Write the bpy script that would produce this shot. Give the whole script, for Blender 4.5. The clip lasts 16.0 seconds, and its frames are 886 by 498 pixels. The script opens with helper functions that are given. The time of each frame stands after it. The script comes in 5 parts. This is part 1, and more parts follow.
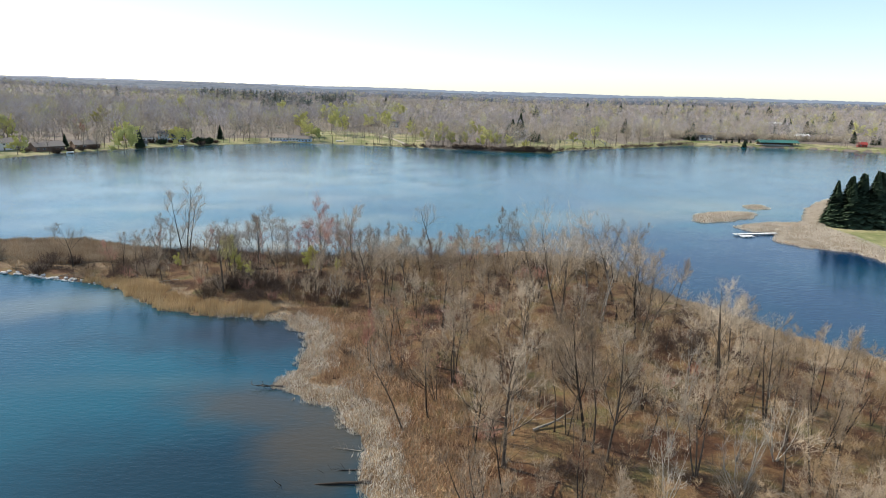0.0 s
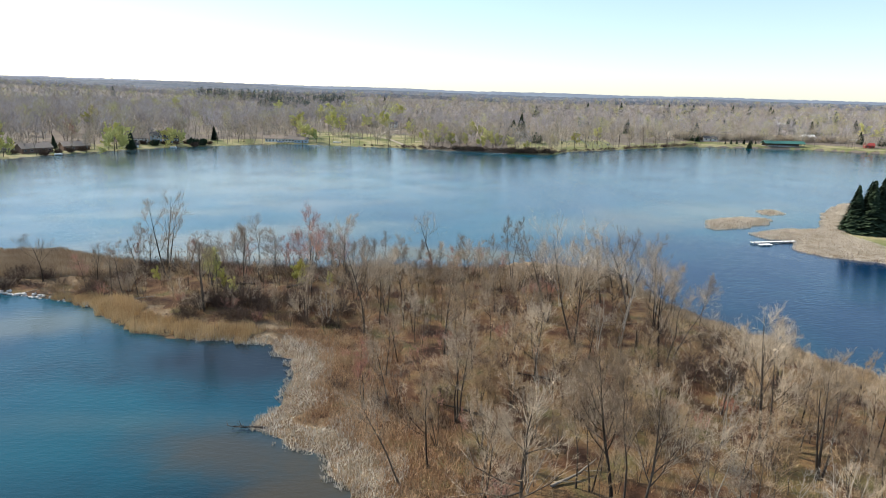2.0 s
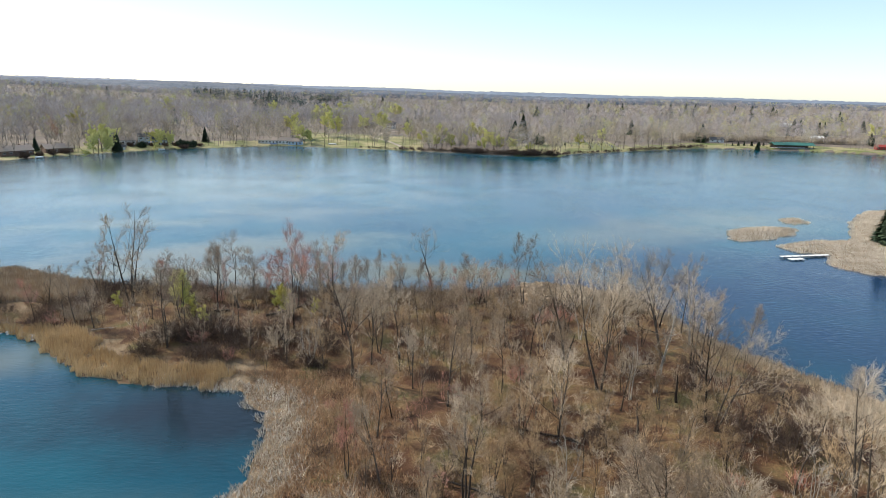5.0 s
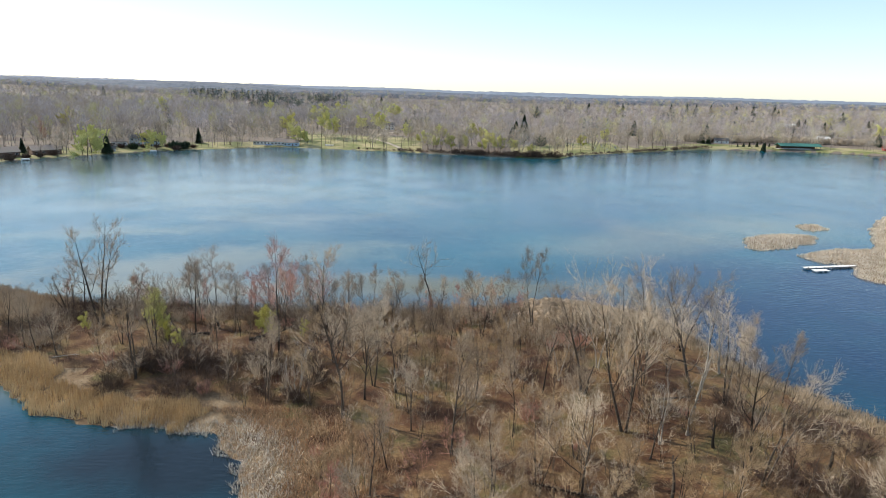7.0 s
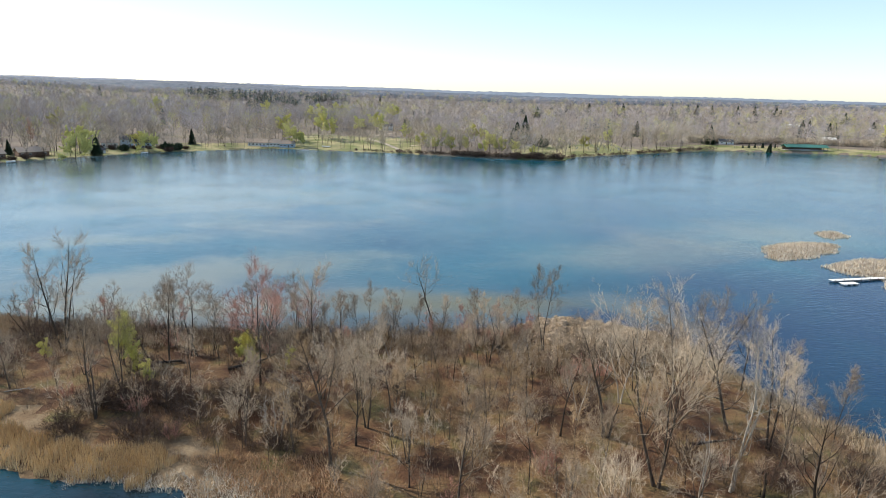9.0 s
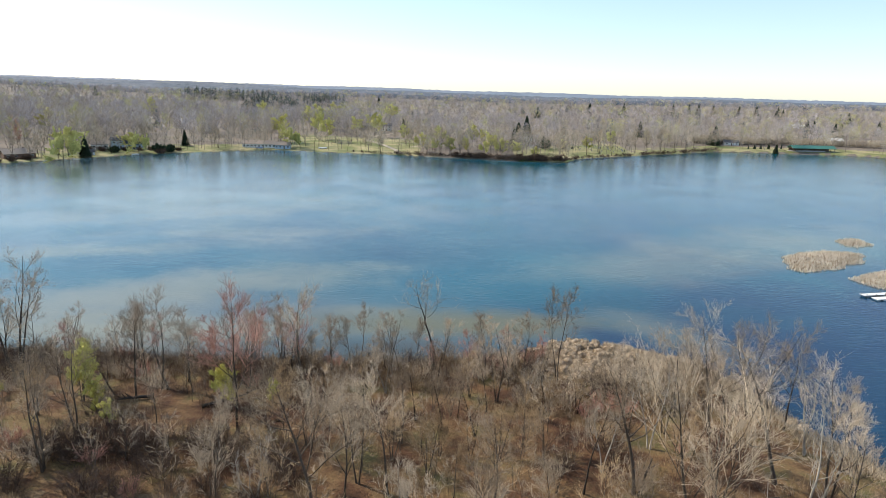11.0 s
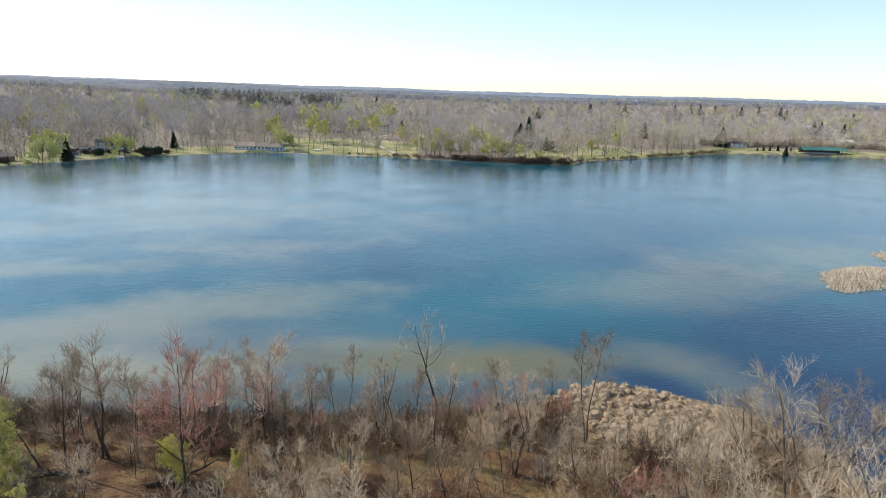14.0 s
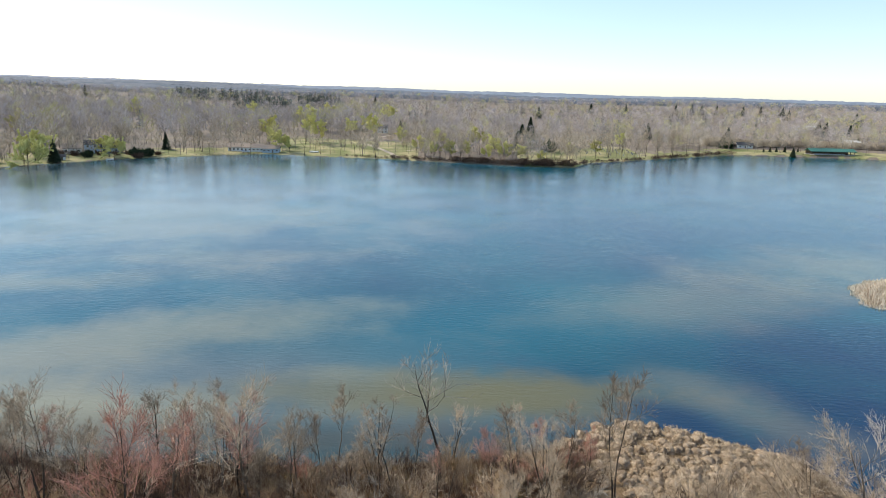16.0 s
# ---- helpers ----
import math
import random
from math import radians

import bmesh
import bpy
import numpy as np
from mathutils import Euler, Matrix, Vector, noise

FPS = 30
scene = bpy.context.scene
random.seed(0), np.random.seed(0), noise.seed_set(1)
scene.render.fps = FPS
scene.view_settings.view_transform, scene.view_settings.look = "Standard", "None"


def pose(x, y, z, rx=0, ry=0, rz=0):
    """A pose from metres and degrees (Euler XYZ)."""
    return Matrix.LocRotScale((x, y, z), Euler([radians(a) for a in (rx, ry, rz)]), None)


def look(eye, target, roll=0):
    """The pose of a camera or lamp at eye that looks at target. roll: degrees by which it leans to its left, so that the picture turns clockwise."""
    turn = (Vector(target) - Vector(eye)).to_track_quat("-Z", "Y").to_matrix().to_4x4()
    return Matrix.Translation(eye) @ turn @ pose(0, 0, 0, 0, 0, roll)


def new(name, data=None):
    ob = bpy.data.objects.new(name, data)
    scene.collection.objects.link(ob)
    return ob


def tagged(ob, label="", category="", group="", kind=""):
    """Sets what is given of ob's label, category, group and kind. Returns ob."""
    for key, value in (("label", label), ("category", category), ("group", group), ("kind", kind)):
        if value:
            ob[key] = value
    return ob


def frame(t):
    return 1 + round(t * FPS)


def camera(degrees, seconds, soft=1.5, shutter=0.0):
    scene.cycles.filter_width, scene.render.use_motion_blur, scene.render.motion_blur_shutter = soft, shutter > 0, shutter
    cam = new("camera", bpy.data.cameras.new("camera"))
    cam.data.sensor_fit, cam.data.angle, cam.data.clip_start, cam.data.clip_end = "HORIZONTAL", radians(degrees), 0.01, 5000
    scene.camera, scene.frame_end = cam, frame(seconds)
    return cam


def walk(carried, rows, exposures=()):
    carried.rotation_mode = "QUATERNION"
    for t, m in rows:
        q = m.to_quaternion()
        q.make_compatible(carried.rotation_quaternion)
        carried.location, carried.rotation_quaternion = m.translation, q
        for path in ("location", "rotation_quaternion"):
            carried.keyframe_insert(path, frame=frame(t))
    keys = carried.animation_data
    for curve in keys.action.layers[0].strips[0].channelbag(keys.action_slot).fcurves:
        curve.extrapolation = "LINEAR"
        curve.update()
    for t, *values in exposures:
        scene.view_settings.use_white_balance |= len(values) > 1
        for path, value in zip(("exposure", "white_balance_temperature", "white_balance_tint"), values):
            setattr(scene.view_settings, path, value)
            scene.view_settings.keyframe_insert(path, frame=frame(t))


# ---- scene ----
# ---- camera and its way ----
cam = camera(70.0, 16.0, 0.6)


def flight(t):
    """The drone's pose: it flies level and straight ahead, tilted down by 14 degrees."""
    eye = Vector((-0.2974 * t, 6.0978 * t - 0.000414 * t * t, 45 - 0.0065 * t))
    yaw, tilt = radians(0.3732 - 0.04665 * t), radians(13.993)
    ahead = Vector((-math.sin(yaw) * math.cos(tilt), math.cos(yaw) * math.cos(tilt), -math.sin(tilt)))
    return look(eye, eye + ahead, 1.61 + 0.004 * (t - 8))


walk(cam, [(t, flight(t)) for t in (0, 2, 4, 6, 8, 10, 12, 14, 16)], [(0, 0.5, 6250, 10), (16, 0.5, 6250, 10)])

# ---- sky and sun ----
SUN_EL, SUN_AZ = 38.0, -66.0          # degrees above the horizon; degrees right of +y
world = bpy.data.worlds.new("world")
scene.world = world
world.use_nodes = True
wn = world.node_tree.nodes
sky = wn.new("ShaderNodeTexSky")
sky.sky_type, sky.sun_disc = "NISHITA", False
sky.sun_elevation, sky.sun_rotation = radians(SUN_EL), radians(SUN_AZ)
sky.air_density, sky.dust_density, sky.ozone_density = 1.0, 0.3, 1.5
wn["Background"].inputs["Strength"].default_value = 0.122
haze = wn.new("ShaderNodeMix")
haze.data_type = "RGBA"
haze.inputs[0].default_value, haze.inputs[7].default_value = 0.19, (6.2, 7.8, 9.4, 1)
world.node_tree.links.new(sky.outputs[0], haze.inputs[6])
world.node_tree.links.new(haze.outputs[2], wn["Background"].inputs["Color"])
sun_data = bpy.data.lights.new("sun", "SUN")
sun_data.energy, sun_data.angle, sun_data.color = 5.0, radians(0.55), (1.0, 0.89, 0.72)
sun = new("sun", sun_data)
sx, sy = math.sin(radians(SUN_AZ)), math.cos(radians(SUN_AZ))
sun.matrix_world = look((sx * 100, sy * 100, 100 * math.tan(radians(SUN_EL))), (0, 0, 0))


# ---- materials ----
def material(name, rough=0.9, spec=0.25):
    m = bpy.data.materials.new(name)
    m.use_nodes = True
    b = m.node_tree.nodes["Principled BSDF"]
    b.inputs["Roughness"].default_value = rough
    b.inputs["Specular IOR Level"].default_value = spec
    return m, m.node_tree.nodes, m.node_tree.links, b


def ramp(n, stops):
    r = n.new("ShaderNodeValToRGB")
    e = r.color_ramp.elements
    while len(e) < len(stops):
        e.new(0.5)
    for k, (p, c) in zip(e, stops):
        k.position, k.color = p, (*c, 1)
    return r


def place_coords(n):
    return n.new("ShaderNodeNewGeometry").outputs["Position"]


def noise_tex(n, l, vec, scale, detail=4.0, rough=0.6, stretch=None):
    if stretch:
        mp = n.new("ShaderNodeMapping")
        mp.inputs["Scale"].default_value = stretch
        l.new(vec, mp.inputs["Vector"])
        vec = mp.outputs[0]
    t = n.new("ShaderNodeTexNoise")
    t.inputs["Scale"].default_value, t.inputs["Detail"].default_value, t.inputs["Roughness"].default_value = scale, detail, rough
    l.new(vec, t.inputs["Vector"])
    return t.outputs["Fac"]


def mixed(n, l, fac, a, b, mode="MIX"):
    m = n.new("ShaderNodeMix")
    m.data_type, m.blend_type = "RGBA", mode
    for i, v in ((0, fac), (6, a), (7, b)):
        if isinstance(v, (int, float)):
            m.inputs[i].default_value = v
        elif isinstance(v, tuple):
            m.inputs[i].default_value = (*v, 1)
        else:
            l.new(v, m.inputs[i])
    return m.outputs[2]


def mottled(name, coarse, stops, fine=None, fine_amount=0.5, rough=0.9, bump=0.0, bump_scale=8.0, detail=5.0, spec=0.2):
    """Soil, grass, stone: a coarse noise through a ramp, with a finer grain over it and some relief."""
    m, n, l, b = material(name, rough, spec)
    pos = place_coords(n)
    r = ramp(n, stops)
    l.new(noise_tex(n, l, pos, coarse, detail), r.inputs[0])
    col = r.outputs[0]
    if fine:
        g = ramp(n, [(0.3, (0.45, 0.45, 0.45)), (0.7, (1.0, 1.0, 1.0))])
        l.new(noise_tex(n, l, pos, fine, 3.0), g.inputs[0])
        col = mixed(n, l, fine_amount, col, g.outputs[0], "MULTIPLY")
    l.new(col, b.inputs["Base Color"])
    if bump:
        bp = n.new("ShaderNodeBump")
        bp.inputs["Strength"].default_value, bp.inputs["Distance"].default_value = bump, 0.3
        l.new(noise_tex(n, l, pos, bump_scale, 4.0), bp.inputs["Height"])
        l.new(bp.outputs[0], b.inputs["Normal"])
    return m


def plant(name, dark, light, scale=0.08, by_piece=True, rough=0.85, grain=0.0, vary=0.22, sharp=0.25):
    """Bark, twigs, blades and leaves: colour varies from plant to plant, from piece to piece and over the ground."""
    m, n, l, b = material(name, rough, 0.2)
    pos = place_coords(n)
    r = ramp(n, [(0.5 - sharp, dark), (0.5 + sharp, light)])
    add = n.new("ShaderNodeMath")
    add.operation = "ADD"
    l.new(noise_tex(n, l, pos, scale, 3.0), add.inputs[0])
    rnd = n.new("ShaderNodeNewGeometry").outputs["Random Per Island"] if by_piece else n.new("ShaderNodeObjectInfo").outputs["Random"]
    mr = n.new("ShaderNodeMapRange")
    mr.inputs["To Min"].default_value, mr.inputs["To Max"].default_value = -vary, vary
    l.new(rnd, mr.inputs["Value"])
    l.new(mr.outputs[0], add.inputs[1])
    l.new(add.outputs[0], r.inputs[0])
    col = r.outputs[0]
    if grain:
        g = ramp(n, [(0.35, (0.5, 0.5, 0.5)), (0.65, (1.0, 1.0, 1.0))])
        l.new(noise_tex(n, l, pos, grain, 3.0, 0.6, (1, 1, 0.2)), g.inputs[0])
        col = mixed(n, l, 0.7, col, g.outputs[0], "MULTIPLY")
    l.new(col, b.inputs["Base Color"])
    return m


def plain(name, colour, rough=0.6, grain=6.0, amount=0.35, spec=0.3, metal=0.0):
    m, n, l, b = material(name, rough, spec)
    g = ramp(n, [(0.3, (0.55, 0.55, 0.55)), (0.7, (1.0, 1.0, 1.0))])
    l.new(noise_tex(n, l, place_coords(n), grain, 5.0), g.inputs[0])
    l.new(mixed(n, l, amount, colour, g.outputs[0], "MULTIPLY"), b.inputs["Base Color"])
    b.inputs["Metallic"].default_value = metal
    return m


M_FLOOR = mottled("forest_floor", 0.16, [(0.30, (0.045, 0.022, 0.012)), (0.43, (0.105, 0.052, 0.026)), (0.54, (0.19, 0.118, 0.056)), (0.66, (0.15, 0.125, 0.05))], 3.0, 0.75, bump=0.9, bump_scale=3.0)
M_MARSH = mottled("dry_marsh_ground", 0.22, [(0.30, (0.10, 0.062, 0.034)), (0.5, (0.20, 0.135, 0.075)), (0.7, (0.30, 0.23, 0.145))], 2.5, 0.7, bump=0.8, bump_scale=4.0)
M_LAWN = mottled("lawn", 0.05, [(0.32, (0.13, 0.16, 0.05)), (0.45, (0.20, 0.205, 0.085)), (0.6, (0.34, 0.30, 0.16))], 0.8, 0.4)
M_WOODFLOOR = mottled("far_wood_floor", 0.03, [(0.3, (0.15, 0.122, 0.10)), (0.6, (0.23, 0.19, 0.15)), (0.75, (0.24, 0.22, 0.12))], 0.3, 0.5)
M_BED = mottled("lake_bed", 0.1, [(0.3, (0.10, 0.09, 0.06)), (0.7, (0.2, 0.18, 0.12))])
M_BARK = plant("grey_bark", (0.032, 0.024, 0.018), (0.14, 0.112, 0.085), 0.05, False, grain=5.0)
M_PALEBARK = plant("bleached_bark", (0.27, 0.235, 0.19), (0.47, 0.42, 0.35), 0.4, False, grain=5.0)
M_DARKBARK = plant("dark_bark", (0.045, 0.036, 0.028), (0.10, 0.08, 0.062), 0.05, False, grain=5.0)
M_TWIG = plant("grey_brown_twigs", (0.18, 0.13, 0.085), (0.54, 0.44, 0.32), 0.05, False, vary=0.2)
M_TWIG_RED = plant("red_budding_twigs", (0.30, 0.135, 0.095), (0.54, 0.31, 0.235), 0.06, False, vary=0.2)
M_TWIG_TAN = plant("tan_twigs", (0.19, 0.125, 0.065), (0.48, 0.35, 0.21), 0.05, False, vary=0.2)
M_BUSH = plant("dark_shrub_twigs", (0.045, 0.029, 0.021), (0.16, 0.11, 0.08), 0.07)
M_BUDS = plant("yellow_green_young_leaves", (0.42, 0.39, 0.09), (0.66, 0.60, 0.18), 0.2)
M_REED = plant("golden_reeds", (0.40, 0.28, 0.14), (0.66, 0.52, 0.31), 0.12)
M_SEDGE = plant("pale_dry_grass", (0.30, 0.22, 0.135), (0.54, 0.44, 0.31), 0.15)
M_BLEACHED_GRASS = plant("bleached_grass", (0.40, 0.335, 0.25), (0.72, 0.65, 0.54), 0.25)
M_SEDGE_MOUND = mottled("sedge_mound", 1.5, [(0.3, (0.25, 0.175, 0.11)), (0.5, (0.46, 0.355, 0.245)), (0.7, (0.62, 0.505, 0.385))], 9.0, 0.6, bump=1.0, bump_scale=12.0)
M_RUST = plant("rust_brown_grass", (0.29, 0.17, 0.09), (0.54, 0.38, 0.23), 0.15)
M_RUSTSTEM = plant("rusty_undergrowth_stems", (0.085, 0.045, 0.028), (0.23, 0.145, 0.09), 0.1)
M_CONIFER = plant("conifer_needles", (0.022, 0.040, 0.022), (0.065, 0.095, 0.05), 0.1)
# bluer and paler than the conifer needles above: haze tint in the colour
M_BLUECONIFER = plant("far_hazed_pine_needles", (0.04, 0.066, 0.062), (0.09, 0.125, 0.11), 0.03)
M_WILLOW = plant("willow_catkin_leaves", (0.50, 0.48, 0.16), (0.74, 0.69, 0.30), 0.12, vary=0.15)
# paled to a blue-grey: distance haze put into the twig colour
M_FARGREY = plant("far_hazed_twigs", (0.27, 0.24, 0.24), (0.53, 0.485, 0.475), 0.04, vary=0.05, sharp=0.16)
M_FARTAN = plant("far_tan_twigs", (0.29, 0.24, 0.18), (0.53, 0.455, 0.345), 0.04, vary=0.05, sharp=0.16)
M_FARGREEN = plant("far_yellow_green_twigs", (0.36, 0.35, 0.14), (0.58, 0.55, 0.25), 0.04, vary=0.05, sharp=0.16)
# stems lighter than the near bark, the haze lift being in the colour
M_FARBARK = plant("far_hazed_bark", (0.13, 0.11, 0.095), (0.22, 0.19, 0.165), 0.05)
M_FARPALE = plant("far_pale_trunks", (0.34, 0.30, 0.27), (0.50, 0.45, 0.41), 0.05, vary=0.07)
# distant canopy and hills carry blue aerial haze in their base colours
M_WOODS = mottled("haze_tinted_canopy", 0.012, [(0.30, (0.075, 0.095, 0.125)), (0.45, (0.12, 0.14, 0.17)), (0.56, (0.15, 0.165, 0.195)), (0.66, (0.15, 0.165, 0.17)), (0.8, (0.065, 0.095, 0.105))], 0.08, 0.6)
M_HILLS = mottled("haze_painted_hills", 0.005, [(0.3, (0.15, 0.185, 0.235)), (0.7, (0.22, 0.255, 0.305))], 0.03, 0.4)


def water_material():
    """Lake water: dark blue body with pale silt banks below the surface, some reflections painted in as colour, and
    small wind ripples.
    """
    m, n, l, b = material("lake_water", 0.1, 0.5)
    b.inputs["IOR"].default_value = 1.33
    pos = place_coords(n)
    deep = ramp(n, [(0.35, (0.003, 0.038, 0.068)), (0.65, (0.004, 0.078, 0.102))])
    l.new(noise_tex(n, l, pos, 0.012, 3.0), deep.inputs[0])
    col = deep.outputs[0]
    sep = n.new("ShaderNodeSeparateXYZ")
    l.new(pos, sep.inputs[0])
    warp = noise_tex(n, l, pos, 0.028, 7.0, 0.65)
    for cx, cy, rx, ry, turn, colour, amount in WATER_PATCHES:
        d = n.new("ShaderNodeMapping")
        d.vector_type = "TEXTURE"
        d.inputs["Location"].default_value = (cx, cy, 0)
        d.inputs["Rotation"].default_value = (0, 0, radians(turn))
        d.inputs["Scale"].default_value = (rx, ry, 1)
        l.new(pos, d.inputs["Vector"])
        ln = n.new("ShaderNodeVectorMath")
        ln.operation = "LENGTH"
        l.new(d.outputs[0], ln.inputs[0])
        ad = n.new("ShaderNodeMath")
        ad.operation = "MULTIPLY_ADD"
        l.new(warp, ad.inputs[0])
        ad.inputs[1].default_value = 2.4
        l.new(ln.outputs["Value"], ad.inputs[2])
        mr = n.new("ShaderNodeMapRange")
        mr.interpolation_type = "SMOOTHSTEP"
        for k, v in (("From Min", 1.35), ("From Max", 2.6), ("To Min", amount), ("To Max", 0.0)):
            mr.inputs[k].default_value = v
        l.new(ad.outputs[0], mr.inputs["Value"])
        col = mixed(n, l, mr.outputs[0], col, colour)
    l.new(col, b.inputs["Base Color"])
    bp = n.new("ShaderNodeBump")
    bp.inputs["Strength"].default_value, bp.inputs["Distance"].default_value = 0.46, 0.25
    a1 = noise_tex(n, l, pos, 0.9, 3.0, 0.6, (0.6, 1.5, 1))
    a2 = noise_tex(n, l, pos, 0.05, 2.0)
    mul = n.new("ShaderNodeMath")
    mul.operation = "MULTIPLY"
    l.new(a1, mul.inputs[0])
    l.new(a2, mul.inputs[1])
    l.new(mul.outputs[0], bp.inputs["Height"])
    l.new(bp.outputs[0], b.inputs["Normal"])
    return m


SAND, OLIVE, MUD, TEAL, NAVY = (0.215, 0.205, 0.13), (0.105, 0.095, 0.035), (0.055, 0.045, 0.027), (0.002, 0.075, 0.11), (0.001, 0.020, 0.058)
# silt and depth tints; a few patches put reflections into the water colour
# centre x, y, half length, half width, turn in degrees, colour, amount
# near-black cove water: the bank's dark reflection is put into this colour
COVE_DARK = (0.006, 0.010, 0.014)
# silty water near shore; at (-170, 350) it is reflected sky painted as colour
CLOUDY_SHEEN = (0.14, 0.16, 0.148)
WATER_PATCHES = [(190, 390, 210, 170, 20, (0.002, 0.030, 0.070), 0.6), (-62, 190, 66, 24, 4, CLOUDY_SHEEN, 0.55), (-10, 182, 60, 11, 0, CLOUDY_SHEEN, 0.35), (-170, 350, 190, 150, 20, CLOUDY_SHEEN, 0.6), (8, 218, 46, 24, 8, TEAL, 0.75), (100, 186, 95, 46, 20, NAVY, 0.98), (60, 150, 40, 40, 0, NAVY, 0.6), (-47, 102, 26, 10, 0, TEAL, 0.3), (-35, 111, 34, 15, 0, COVE_DARK, 0.95), (-26, 66, 30, 14, 0, COVE_DARK, 0.65), (-58, 206, 56, 13, 26, SAND, 0.48), (-105, 232, 50, 9, 18, SAND, 0.42), (-95, 312, 60, 46, 20, SAND, 0.3), (-70, 262, 40, 8, 12, SAND, 0.22),
        (62, 238, 52, 17, 20, SAND, 0.32), (112, 268, 46, 24, 20, SAND, 0.45), (36, 192, 13, 9, -25, SAND, 0.26), (44, 180, 14, 7, -50, SAND, 0.26), (10, 186, 24, 8, 3, OLIVE, 0.8), (-18, 186, 24, 8, 3, OLIVE, 0.6), (-21, 192, 9, 4, 0, SAND, 0.25),
        # NAVY at (29, 181) is a dark reflection off the sedge point, painted in
        (-62, 177, 36, 10, 0, SAND, 0.7), (-22, 172, 50, 6, 0, MUD, 0.6), (29, 181, 8, 5, -30, NAVY, 0.8), (-78, 124, 26, 9, 20, SAND, 0.35), (-29, 84, 16, 7, -8, MUD, 0.75), (-44, 90, 22, 4, 5, SAND, 0.08), (-15, 73, 9, 10, 0, MUD, 0.85)]
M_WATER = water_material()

# ---- the plan: shore lines ----
PENINSULA = [(-165, 152), (-130, 147), (-106, 144), (-86, 139), (-75.6, 136), (-66.4, 128), (-57.5, 121.7), (-49.5, 119), (-37.6, 119), (-32, 117), (-26.8, 111.7), (-24.9, 107),
             (-24.9, 101), (-24.5, 95.6), (-25.8, 89.4), (-24.2, 87.2), (-18.5, 84.4), (-14.2, 81.3), (-11.8, 76), (-10.2, 72), (-10, 68), (-9.2, 65), (-8.2, 62.9), (-12, 50), (-25, 30),
             (-60, 0), (-150, -60), (-150, -320), (300, -320), (300, -100), (170, 40), (110, 82), (79, 106), (70, 115), (63, 125), (58.9, 131), (53.4, 138), (48.5, 149), (46, 158),
             (41.5, 169), (35.3, 172.5), (28.2, 176), (24, 178.5), (17.5, 176.5), (7, 170), (-10, 167), (-46, 166), (-79, 168), (-106, 178), (-128, 174)]
FAR_LAND = [(-310, 340), (-262, 367), (-245, 411), (-222, 448), (-195, 481), (-161, 509), (-126, 533), (-92, 527), (-44, 521), (2, 510), (46, 500), (79, 500), (95, 529), (152, 569), (240, 628),
            (294, 627), (348, 625), (404, 596), (560, 560), (1100, 560), (4700, 700), (4700, 5200), (-4700, 5200), (-4700, 200), (-700, 260)]
SPIT = [(104, 226), (119, 235.6), (135, 238), (155, 271), (177, 297), (222, 322), (400, 390), (1300, 420), (1300, 60), (300, 90), (190, 130), (128, 180), (126, 191), (112.7, 196.5), (108, 204), (115, 216), (107, 219)]
ISLET_1 = [(97.8, 247), (107, 255), (118, 257.4), (125.4, 255), (119.4, 246), (105, 236.5), (95, 232.5), (93.8, 236.5)]
ISLET_2 = [(127.8, 271.8), (136.5, 278.2), (137, 270), (129.3, 263.4)]


def inside_depth(px, py, poly):
    """Metres inside a shore line; negative outside."""
    best, odd = np.full(px.shape, 1e9), np.zeros(px.shape, bool)
    for (ax, ay), (bx, by) in zip(poly, poly[1:] + poly[:1]):
        dx, dy = bx - ax, by - ay
        u = np.clip(((px - ax) * dx + (py - ay) * dy) / (dx * dx + dy * dy), 0, 1)
        best = np.minimum(best, np.hypot(px - ax - u * dx, py - ay - u * dy))
        if ay != by:
            odd ^= ((ay > py) != (by > py)) & (px < ax + (py - ay) * dx / dy)
    return np.where(odd, best, -best)


def waves(px, py, size, seed):
    """A cheap smooth noise of about -1 to 1."""
    rs = np.random.RandomState(seed)
    out = np.zeros(np.shape(px))
    for _ in range(7):
        a, ph, k = rs.rand() * 6.283, rs.rand() * 6.283, 6.283 / size * (0.6 + 1.2 * rs.rand())
        out = out + np.sin((px * math.cos(a) + py * math.sin(a)) * k + ph)
    return out / 4.0


def smooth(a, b, v):
    u = np.clip((v - a) / (b - a), 0, 1)
    return u * u * (3 - 2 * u)


def far_height(px, py):
    d = np.hypot(px, py)
    left = smooth(0.25, -0.75, px / np.maximum(py, 300.0))
    rise = smooth(650, 4300, d) * (30 + 16 * left)
    return rise + smooth(1200, 2600, d) * waves(px, py, 1500, 5) * (7 + 5 * left) + smooth(560, 800, d) * 2.0


